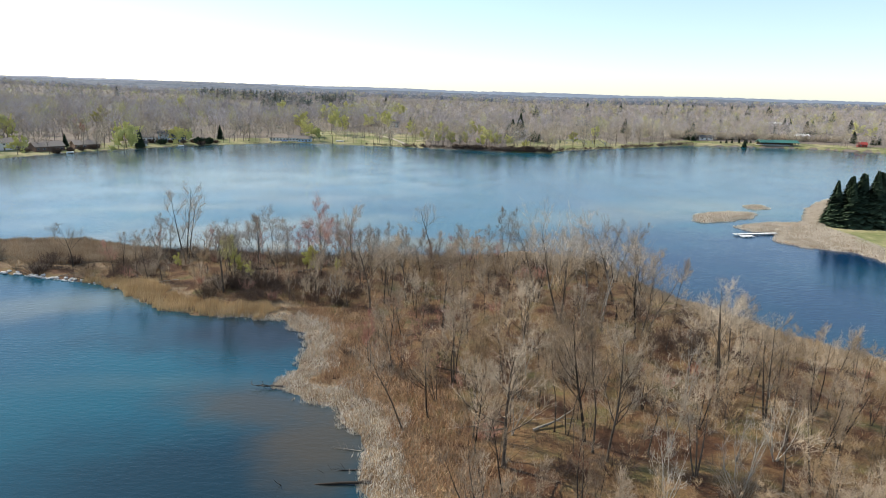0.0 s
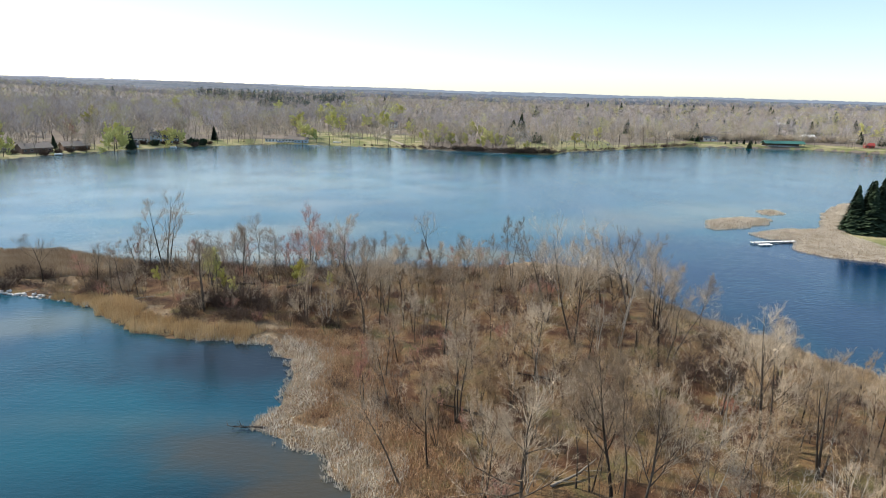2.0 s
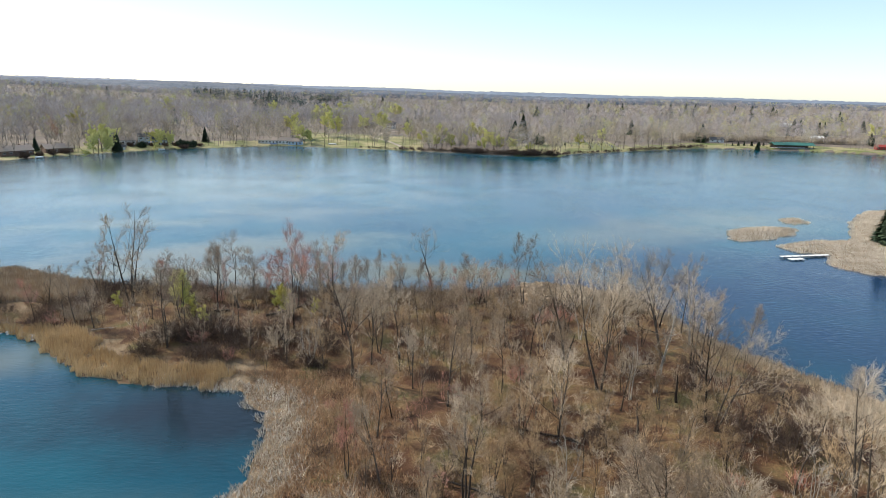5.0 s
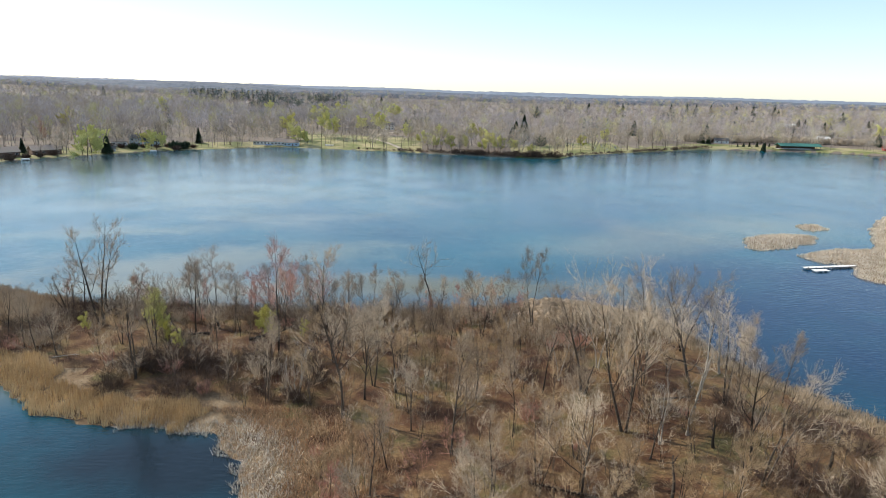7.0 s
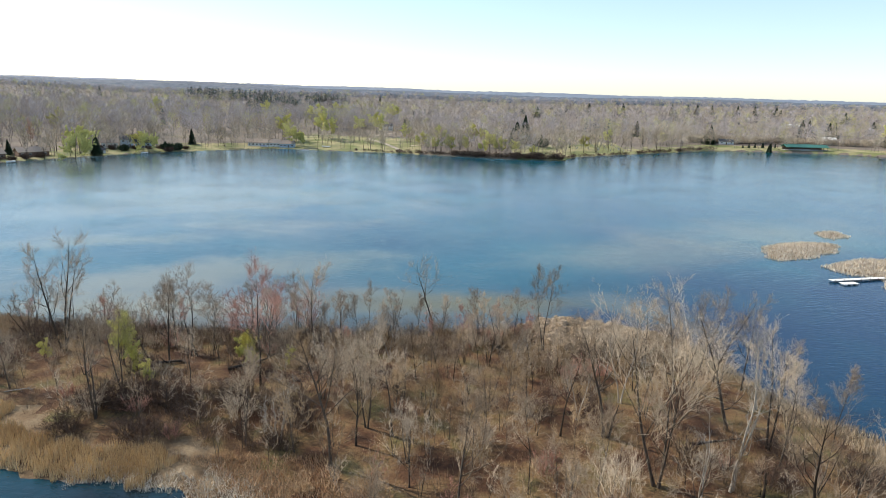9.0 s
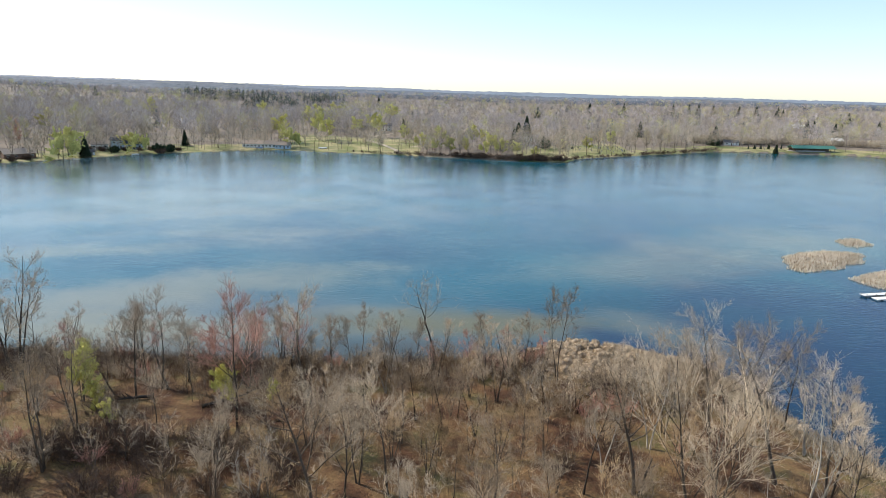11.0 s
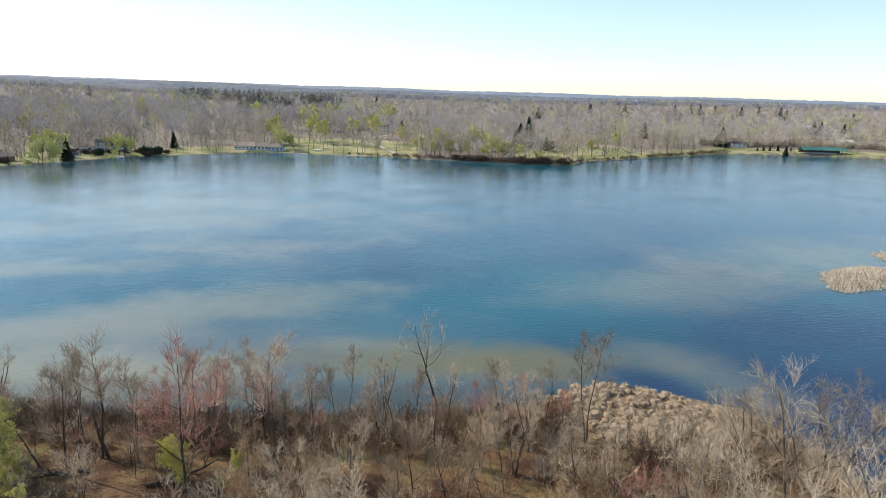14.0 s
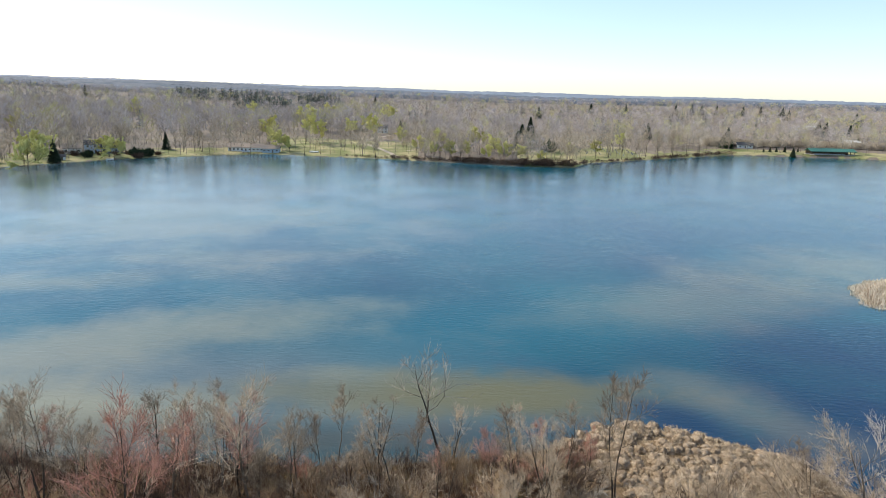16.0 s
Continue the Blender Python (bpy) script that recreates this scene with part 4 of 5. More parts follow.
def wood_places(n, seed, test, r0=505, r1=1500, power=1.5):
    """Places over the far land in the wedge ahead, thinner with distance."""
    rs = np.random.RandomState(seed)
    d = r0 + (r1 - r0) * rs.rand(n) ** power
    u = -0.86 + 1.72 * rs.rand(n)
    x, y = u * d - 2, d.copy()
    z, d1, d2, d3 = ground_height(x, y)
    ok = (d2 > 4) & test(x, y, d2)
    return x[ok], y[ok], z[ok], rs.rand(ok.sum())


def open_ground(x, y, d):
    wob = waves(x, y, 30, 51) * 4
    return ((x < -120) & (d < 36 + wob)) | ((x > -128) & (x < -22) & (d < 110 + wob)) | ((x > 60) & (x < 150) & (d < 55 + wob)) | ((x > 225) & (d < 32 + wob))


BARE_FAR = [low_tree(s, 105, 0.15, sp, 0.36, 0.5, 0.0056, 0.010) for s, sp in ((1, 0.30), (2, 0.36), (3, 0.26), (4, 0.33))]
BARE_LOW = [low_tree(s, 46, 0.2, 0.4, 0.35, 0.4, 0.0125, 0.008) for s in (5, 6, 7)]
x, y, z, r = wood_places(4300, 1, lambda x, y, d: ~open_ground(x, y, d), 370, 900, 1.0)
for i, (lo, hi, mat, label) in enumerate(((0, 0.52, M_FARGREY, "grey leafless woods on the far shore"), (0.52, 0.80, M_FARTAN, "tan leafless woods on the far shore"), (0.80, 0.92, M_FARGREEN, "yellow-green budding woods on the far shore"), (0.92, 1.01, M_FARPALE, "pale-stemmed woods on the far shore"))):
    green = waves(x, y, 160, 61) * 0.14 + np.where((x > -70) & (y < 760), 0.14, -0.05)
    m = (np.clip(r + green, 0, 1) >= lo) & (np.clip(r + green, 0, 1) < hi)
    wood("far_woods", BARE_FAR, x[m], y[m], z[m], np.where(x[m] < -100, 17, 11) + 8 * np.random.RandomState(i).rand(m.sum()), mat, label, "woods", i)
x, y, z, r = wood_places(5600, 2, lambda x, y, d: d > 60, 880, 2250, 0.85)
for i, (lo, hi, mat, label) in enumerate(((0, 0.55, M_FARGREY, "grey leafless woods inland"), (0.55, 0.86, M_FARTAN, "tan leafless woods inland"), (0.86, 1.01, M_FARGREEN, "yellow-green budding woods inland"))):
    m = (r >= lo) & (r < hi)
    wood("far_woods", BARE_LOW, x[m], y[m], z[m], 9 + 12 * np.random.RandomState(i).rand(m.sum()), mat, label, "woods", 10 + i, 1.25)
PINES_FAR = [low_conifer(s, 60, 0.2) for s in (1, 2, 3)]
x, y, z, r = wood_places(5200, 4, lambda x, y, d: ((waves(x, y, 260, 71) + waves(x, y, 60, 72) * 0.7) > 0.72) & (d > 50), 620, 2100, 0.9)
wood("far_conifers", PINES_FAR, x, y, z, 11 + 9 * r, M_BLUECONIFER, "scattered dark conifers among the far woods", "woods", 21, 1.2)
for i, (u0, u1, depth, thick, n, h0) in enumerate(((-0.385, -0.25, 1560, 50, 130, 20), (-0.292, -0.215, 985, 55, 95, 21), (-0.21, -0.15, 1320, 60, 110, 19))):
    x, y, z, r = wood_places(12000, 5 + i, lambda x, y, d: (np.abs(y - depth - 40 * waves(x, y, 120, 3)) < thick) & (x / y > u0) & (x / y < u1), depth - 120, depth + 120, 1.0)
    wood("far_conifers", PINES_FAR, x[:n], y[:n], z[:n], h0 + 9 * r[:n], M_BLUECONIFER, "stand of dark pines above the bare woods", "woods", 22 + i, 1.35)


def canopy(name, r0, r1, nr, na, top, rough, mat, label, seed):
    """Woods so far off that only the tops of their crowns show: a lumpy sheet over the land."""
    rr = r0 * (r1 / r0) ** (np.arange(nr) / (nr - 1))
    uu = np.linspace(-0.95, 0.95, na)
    R, U = np.meshgrid(rr, uu, indexing="ij")
    X, Y = U * R, R
    rs = np.random.RandomState(seed)
    lump = rs.rand(nr, na) * rough + waves(X, Y, 90, seed) * rough * 0.35
    Z = far_height(X, Y) + 3 + top + lump
    Z[0] -= 12
    i = np.arange(nr * na).reshape(nr, na)
    F = np.stack([i[:-1, :-1], i[:-1, 1:], i[1:, 1:], i[1:, :-1]], -1).reshape(-1, 4)
    return tagged(new(name, mesh_of(name, np.stack([X, Y, Z], -1).reshape(-1, 3), F, mat)), label, "woods", kind="stuff")


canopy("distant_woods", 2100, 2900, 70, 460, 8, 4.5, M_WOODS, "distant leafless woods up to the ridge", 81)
tagged(canopy("backdrop", 2850, 4700, 50, 340, 8, 5.0, M_HILLS, "wooded hills on the horizon with blue haze painted in", 82), kind="structure")


# ---- buildings, boats and trees of the far shore ----
M_WHITE = plain("white_siding", (0.74, 0.74, 0.72), 0.7, 3.0, 0.3)
M_PALEBLUE = plain("pale_blue_siding", (0.46, 0.56, 0.66), 0.7, 3.0, 0.3)
M_BRICK = plain("brown_brick", (0.20, 0.13, 0.10), 0.85, 2.0, 0.5)
M_TANROOF = plain("tan_shingles", (0.33, 0.27, 0.22), 0.9, 2.0, 0.5)
M_DARKROOF = plain("dark_shingles", (0.06, 0.065, 0.075), 0.9, 2.0, 0.5)
M_GREENROOF = plain("green_metal_roof", (0.055, 0.17, 0.135), 0.45, 1.0, 0.3)
M_GLASS = plain("dark_window_glass", (0.02, 0.025, 0.03), 0.08, 1.0, 0.2, 0.5)
M_WOODDARK = plain("weathered_timber", (0.16, 0.125, 0.095), 0.85, 4.0, 0.5)
M_DOCK = plain("white_weathered_planks", (0.66, 0.65, 0.62), 0.75, 5.0, 0.35)
M_BLUETARP = plain("blue_tarpaulin", (0.04, 0.13, 0.33), 0.5, 2.0, 0.3)
M_WHITETARP = plain("white_boat_cover", (0.72, 0.72, 0.70), 0.6, 2.0, 0.25)
M_REDWALL = plain("red_painted_boards", (0.36, 0.06, 0.05), 0.75, 2.0, 0.4)
M_STONE = plain("grey_gravestone", (0.45, 0.44, 0.42), 0.85, 4.0, 0.4)
M_PATH = plain("pale_gravel", (0.42, 0.36, 0.28), 0.95, 1.0, 0.4)


def gable_roof(w, d, z, rise, over=0.5, thick=0.22):
    """A pitched roof with its ridge along x and open eaves."""
    bm = bmesh.new()
    hw, hd = w / 2 + over, d / 2 + over
    drop = rise * over / (d / 2)
    prof = [(-hd, z - drop), (0, z + rise), (hd, z - drop), (hd, z - drop + thick), (0, z + rise + thick), (-hd, z - drop + thick)]
    a = [bm.verts.new((-hw, y, zz)) for y, zz in prof]
    b = [bm.verts.new((hw, y, zz)) for y, zz in prof]
    for i in range(6):
        bm.faces.new((a[i], a[(i + 1) % 6], b[(i + 1) % 6], b[i]))
    for q in (a, list(reversed(b))):
        bm.faces.new((q[0], q[5], q[4], q[1]))
        bm.faces.new((q[1], q[4], q[3], q[2]))
    bmesh.ops.recalc_face_normals(bm, faces=bm.faces)
    return bm


def house(name, x, y, w, d, h, rise, turn, wall, roof, label, windows=4, rows=1, category="house", chimney=True):
    g = base(name, x, y, height_at(x, y) - 0.15, turn, label, category)
    bm = bmesh.new()
    pts = [(-d / 2, 0), (d / 2, 0), (d / 2, h), (0, h + rise * 0.96), (-d / 2, h)]
    a, b = [bm.verts.new((-w / 2, p, q)) for p, q in pts], [bm.verts.new((w / 2, p, q)) for p, q in pts]
    for i in range(5):
        bm.faces.new((a[i], b[i], b[(i + 1) % 5], a[(i + 1) % 5]))
    bm.faces.new(a)
    bm.faces.new(list(reversed(b)))
    bmesh.ops.recalc_face_normals(bm, faces=bm.faces)
    part("wall", bm, wall, g)
    rf = part("roof", gable_roof(w, d, h, rise), roof, g)
    if chimney:
        part("chimney", boxed(w * 0.22, d * 0.12, h + rise * 0.9, 0.8, 0.8, 1.9, bevel=0.04), M_BRICK, rf, "brown brick chimney")
    for r in range(rows):
        for i in range(windows):
            px = w * ((i + 0.5) / windows - 0.5)
            z = h * (r + 0.55) / rows
            if r == 0 and i == windows // 2:
                part("door", boxed(px, -d / 2 - 0.03, 1.08, 0.95, 0.1, 2.05, bevel=0.02), M_WOODDARK, g, "dark timber door")
                continue
            wn_ = part("window", boxed(px, -d / 2 - 0.02, z, 1.5, 0.12, 1.15, bevel=0.02), M_WHITE, g)
            part("pane", boxed(px, -d / 2 - 0.09, z, 1.28, 0.03, 0.95), M_GLASS, wn_, "dark window glass")
    return g


house("house", -261, 410, 18, 9, 3.2, 2.6, 58, M_BRICK, M_TANROOF, "low brown brick house with a tan roof", 5)
house("house", -249, 433, 16, 8.5, 3.0, 2.4, 50, M_BRICK, M_TANROOF, "low brick house in the shade of trees", 4)
house("house", -283, 399, 12, 8, 4.8, 2.2, 60, M_WHITE, M_TANROOF, "small white house behind a willow", 3, 2)
house("house", -231, 488, 10, 8, 3.6, 2.6, 30, M_WHITE, M_TANROOF, "white cottage with a tan gable roof", 3)
house("house", -223, 496, 8, 7, 5.6, 2.0, 25, M_PALEBLUE, M_DARKROOF, "two-storey pale blue house by the lawn", 2, 2)
house("house", -214, 501, 10, 8, 3.4, 2.4, 22, M_PALEBLUE, M_DARKROOF, "pale blue house wing with dark roof", 3, chimney=False)
house("garden_shed", -222, 461, 3.6, 3, 2.3, 1.0, 40, M_WHITE, M_DARKROOF, "small white shed beside a dark conifer", 1, category="shed", chimney=False)
house("house", -140, 541, 24, 8, 3.0, 2.2, 4, M_WHITE, M_TANROOF, "long low white house on the lakeshore", 9)
house("house", -122.5, 539, 11, 7, 2.8, 1.9, 4, M_PALEBLUE, M_TANROOF, "pale blue boathouse beside the long house", 4, chimney=False)
house("house", -62, 718, 9, 8, 5.2, 2.2, 0, M_WHITE, M_DARKROOF, "white two-storey house beyond the field", 3, 2)
house("house", -84, 724, 14, 8, 4.2, 2.2, 4, M_BRICK, M_DARKROOF, "dark brick house beyond the field", 4)
house("boathouse", 264, 666, 13, 7, 2.8, 2.0, -6, M_WHITE, M_DARKROOF, "white boathouse on the far lawn", 3, category="boathouse", chimney=False)
house("house", 381, 700, 13, 8, 3.6, 2.0, -4, M_WHITE, M_WHITE, "white house behind the lakeside park", 4, chimney=False)
house("house", 424, 690, 15, 8, 3.4, 2.0, -8, M_WHITE, M_TANROOF, "white house with tan roof among trees", 4)
house("barn", 508, 1010, 30, 12, 4.5, 1.2, -10, M_WHITE, M_WHITE, "long white barn among far woods", 5, category="barn", chimney=False)
house("garden_shed", 401, 628, 8, 5, 2.8, 1.8, -10, M_REDWALL, M_REDWALL, "red painted shed near dark conifers", 2, category="shed", chimney=False)
house("house", -330, 372, 16, 9, 3.2, 2.4, 60, M_BRICK, M_TANROOF, "low brick house on the west shore", 5)


def pavilion(x, y, turn):
    g = base("pavilion", x, y, height_at(x, y), turn, "long open park pavilion with green roof", "pavilion")
    part("roof", gable_roof(38, 9, 3.0, 2.0, 0.8), M_GREENROOF, g, "green metal roof")
    part("floor_slab", boxed(0, 0, 0.06, 38, 9, 0.14, bevel=0.02), M_STONE, g)
    for sgn in (-1, 1):
        for i in range(11):
            part("post", boxed(-18.5 + 3.7 * i, sgn * 4.2, 1.55, 0.22, 0.22, 3.0, bevel=0.02), M_WOODDARK, g)
    part("back_wall", boxed(0, 3.9, 1.4, 36.5, 0.2, 2.6), M_WOODDARK, g)
    part("low_wall", boxed(-3, -4.0, 0.55, 26, 0.2, 0.95), M_STONE, g)
    for i in range(6):
        tb = base("picnic_table", 0, 0, 0, 0, "timber picnic table under the pavilion roof", "table", "picnic tables")
        tb.matrix_world = g.matrix_world @ pose(-15 + 6 * i, 0, 0.13, 0, 0, 0)
        part("tabletop", boxed(0, 0, 0.74, 1.8, 0.75, 0.05, bevel=0.01), M_WOODDARK, tb)
        for sy_ in (-0.65, 0.65):
            part("bench", boxed(0, sy_, 0.44, 1.8, 0.28, 0.05, bevel=0.01), M_WOODDARK, tb)
        for sx_ in (-0.7, 0.7):
            part("leg", boxed(sx_, 0, 0.36, 0.09, 1.3, 0.72), M_WOODDARK, tb)


pavilion(322, 634, 2)


def dock():
    """A white plank dock that runs out from the reeds, with a float at its side."""
    g = base("dock", 106, 213.6, 0, 13.4, "white plank dock reaching out from the reeds", "dock")
    for i in range(34):
        part("plank", boxed(-8.5 + 0.5 * i, 0, 0.48, 0.46, 1.5, 0.06), M_DOCK, g)
    for sy_ in (-0.62, 0.62):
        part("beam", boxed(0, sy_, 0.38, 17, 0.12, 0.14), M_WOODDARK, g)
    for i in range(7):
        for sy_ in (-0.72, 0.72):
            bm = bmesh.new()
            bmesh.ops.create_cone(bm, cap_ends=True, segments=8, radius1=0.07, radius2=0.07, depth=2.2, matrix=Matrix.Translation((-8 + 2.7 * i, sy_, -0.3)))
            part("post", bm, M_WOODDARK, g)
    f = base("swim_float", 101.2, 209.8, 0, 13.4, "low white float moored beside the dock", "float")
    part("deck", boxed(0, 0, 0.32, 4.6, 1.9, 0.12, bevel=0.03), M_DOCK, f)
    for sx_ in (-1.6, 0, 1.6):
        part("pontoon", boxed(sx_, 0, 0.12, 0.8, 1.7, 0.4, bevel=0.08), M_WHITETARP, f)


dock()


def boat(x, y, z, length, turn, cover, label):
    """A small boat under a cover, on trestles or afloat."""
    g = base("boat", x, y, z, turn, label, "boat")
    for nm, mat, lo, hi in (("hull", M_WHITE, 0.0, 0.75), ("cover", cover, 0.72, 1.25)):
        bm = bmesh.new()
        rows = []
        for i in range(9):
            u = i / 8
            half = 1.05 * math.sin(math.pi * (0.16 + 0.84 * (1 - u) ** 0.7)) ** 0.6 if u < 1 else 0.05
            half = max(half, 0.05)
            if nm == "hull":
                ring = [(-half, hi), (-half * 0.75, 0.25), (0, lo + 0.1 * u), (half * 0.75, 0.25), (half, hi)]
            else:
                ring = [(-half, lo), (-half * 0.6, lo + 0.36), (0, hi - 0.2 * u), (half * 0.6, lo + 0.36), (half, lo)]
            rows.append([bm.verts.new((length * (u - 0.5), p, q)) for p, q in ring])
        for a, b in zip(rows, rows[1:]):
            for k in range(4):
                bm.faces.new((a[k], a[k + 1], b[k + 1], b[k]))
        bm.faces.new(rows[0])
        bmesh.ops.recalc_face_normals(bm, faces=bm.faces)
        part(nm, bm, mat, g)
    for sx_ in (-length * 0.25, length * 0.2):
        part("cradle", boxed(sx_, 0, 0.1, 0.25, 1.6, 0.5), M_WOODDARK, g)


boat(-93.5, 541, height_at(-93.5, 541) + 0.15, 6.5, 5, M_WHITETARP, "boat under a white cover on the bank")
boat(-138, 531.5, height_at(-138, 531.5) + 0.1, 5.5, 0, M_BLUETARP, "boat under a blue cover on the shore")
boat(-243, 405, 0.02, 5.0, 62, M_WHITETARP, "small white covered boat at the lawn edge")
boat(-199, 470, 0.02, 4.5, 40, M_WHITETARP, "small pale boat moored at the bank")


def gravestones():
    rg = random.Random(8)
    bm = boxed(0, 0, 0.5, 0.6, 0.16, 1.0, bevel=0.05)
    me = bpy.data.meshes.new("gravestone")
    bm.to_mesh(me)
    bm.free()
    me.materials.append(M_STONE)
    for i in range(70):
        x, y = 70 + 9.0 * (i % 9) + rg.uniform(-1.5, 1.5), 578 + 7.5 * (i // 9) + rg.uniform(-1, 1)
        ob = new("gravestone", me)
        s = rg.uniform(0.9, 1.7)
        ob.matrix_world = pose(x, y, height_at(x, y) - 0.05, 0, 0, rg.uniform(-8, 8)) @ Matrix.Diagonal((s, s, s, 1))
        tagged(ob, "upright pale grey gravestone on grass", "gravestone", "gravestones")


gravestones()


def track(name, pts, width, label):
    """A gravel path laid over the ground."""
    V, F = [], []
    fine = []
    for (ax, ay), (bx, by) in zip(pts, pts[1:]):
        fine += [(ax + (bx - ax) * k / 12, ay + (by - ay) * k / 12) for k in range(12)]
    fine.append(pts[-1])
    for i, (px, py) in enumerate(fine):
        qx, qy = fine[min(i + 1, len(fine) - 1)]
        ox, oy = fine[max(i - 1, 0)]
        l_ = math.hypot(qx - ox, qy - oy)
        nx, ny = -(qy - oy) / l_ * width / 2, (qx - ox) / l_ * width / 2
        for s in (-1, 1):
            V.append((px + s * nx, py + s * ny, max(height_at(px, py), height_at(px + s * nx, py + s * ny)) + 0.10))
    for i in range(len(fine) - 1):
        F.append((2 * i, 2 * i + 1, 2 * i + 3, 2 * i + 2))
    tagged(new(name, mesh_of(name, V, F, M_PATH)), label, "path", kind="structure")


track("path", [(-34, 524), (-40, 545), (-56, 580), (-70, 610), (-66, 650), (-52, 690)], 3.5, "pale gravel path across the grass field")
track("path", [(-30, 560), (-12, 575), (12, 572), (40, 566), (66, 575)], 3.0, "pale gravel path behind the shore trees")

# single trees
WILLOW = [tree_meshes(91 + i, 15, first=0.2, spread=0.72, limbs=15, branches=8, twigs=6, fine=0, limb_angle=70, thick=0.022, leaves=12, leaf_mat=M_WILLOW) for i in range(2)]
FAR_BARE = [tree_meshes(101 + i, 16, stems=st, first=0.28, spread=sp * 1.2, limbs=10, branches=6, twigs=5, fine=2, limb_angle=an, twig=M_FARTAN, twig_r=0.045) for i, (st, sp, an) in enumerate(((1, 0.36, 40), (1, 0.42, 46), (2, 0.3, 34), (1, 0.3, 34)))]
FAR_YG = [tree_meshes(95 + i, 11, first=0.2, spread=0.56, limbs=10, branches=5, twigs=4, fine=0, limb_angle=54, leaves=14, leaf_mat=M_WILLOW, twig=M_FARGREEN) for i in range(2)]
for k in (*WILLOW, *FAR_YG):
    me = k[2]
    co = np.empty(len(me.vertices) * 3, np.float32)
    me.vertices.foreach_get("co", co)
    q = co.reshape(-1, 4, 3)
    q[:] = q.mean(1, keepdims=True) + (q - q.mean(1, keepdims=True)) * 4.2
    me.vertices.foreach_set("co", q.ravel())
for x, y, h in ((-219, 426, 15), (-228, 447, 16), (-199, 475, 12), (-262, 383, 10.5), (-290, 416, 18), (-206, 483, 11.5)):
    put(WILLOW, "willow", x, y, h * 1.15, "broad willow with fresh yellow-green leaves", "tree", "willows of the far shore")
for x, y, h in ((-117, 537, 12), (-110, 540, 10), (-124, 552, 13), (-134, 577, 17), (-100, 585, 15), (-66, 640, 16), (-112, 604, 18), (-10, 525, 9), (2, 522, 11), (14, 527, 10), (24, 516, 9), (36, 514, 11), (30, 528, 13), (48, 520, 9), (-22, 540, 11), (60, 512, 7), (88, 560, 8),
                (-34, 590, 12), (-190, 744, 20), (-129, 709, 20), (-138, 716, 18), (-118, 722, 18), (-127, 778, 20), (-68, 880, 18), (-322, 757, 20), (-291, 537, 18), (-82, 640, 14), (-75, 700, 15), (-5, 560, 13), (18, 560, 14), (430, 660, 13), (440, 700, 15), (110, 570, 10), (135, 600, 12)):
    put(FAR_YG, "budding_tree", x, y, h * 1.25, "tree with pale yellow-green buds on the far shore", "tree", "budding trees of the far shore")
for x, y, h in ((-134, 528, 11), (-98, 531, 15), (-88, 535, 12), (-81, 534, 12), (-74, 534, 10), (-60, 531, 11), (-49, 524, 12), (-36, 521, 11), (-64, 534, 14), (-180, 506, 8), (-158, 519, 9), (8, 516, 15), (-16, 520, 9), (40, 540, 20), (-6, 535, 16), (94, 548, 14), (106, 556, 16), (118, 566, 17), (125, 556, 13), (138, 569, 15),
                (150, 580, 17), (162, 590, 16), (176, 596, 17), (190, 604, 16), (205, 616, 15), (-246, 447, 10), (-236, 467, 12), (-258, 440, 14), (-210, 505, 15), (72, 512, 8), (82, 530, 10), (215, 628, 12), (-230, 440, 9), (-252, 398, 12), (-240, 414, 13), (-236, 424, 11), (-248, 456, 15), (-214, 470, 9), (-226, 482, 12), (-176, 520, 14), (-166, 526, 13), (-150, 536, 12), (-204, 500, 13), (-12, 548, 15), (22, 545, 14), (52, 548, 16), (-30, 556, 12)):
    put(FAR_BARE, "shoreline_tree", x, y, h * 1.25, "leafless tree standing on the far shore", "tree", "bare trees of the far shore")
for x, y, h in ((-267, 462, 17), (-296, 505, 19)):
    put(RED, "shoreline_tree", x, y, h, "leafless tree with deep red buds", "tree", "bare trees of the far shore")
rs = np.random.RandomState(44)
x, y = -290 + 710 * rs.rand(9000), 370 + 330 * rs.rand(9000)
z, d1, d2, d3 = ground_height(x, y)
ok = np.flatnonzero((d2 > 4) & (d2 < np.interp(x, [-200, -120, -20, 60, 225, 300], [38, 60, 90, 60, 55, 30])))[:330]
wood("shoreline_woods", BARE_FAR, x[ok], y[ok], z[ok], 10 + 9 * rs.rand(len(ok)), M_FARTAN, "tan leafless trees thinly set over the far lawns", "woods", 45, 1.1)


def conifer_kind(seed, n, spread, mat):
    tv, tf = low_conifer(seed, n, spread)
    V, F = [], []
    tube(V, F, [Vector((0, 0, -0.02)), Vector((0, 0, 0.5)), Vector((0, 0, 0.99))], [0.022, 0.014, 0.003], 6)
    return mesh_of("trunk", V, F, M_DARKBARK), mesh_of("crown", tv[4:], tf[3:] - 4, mat), None, 1.0


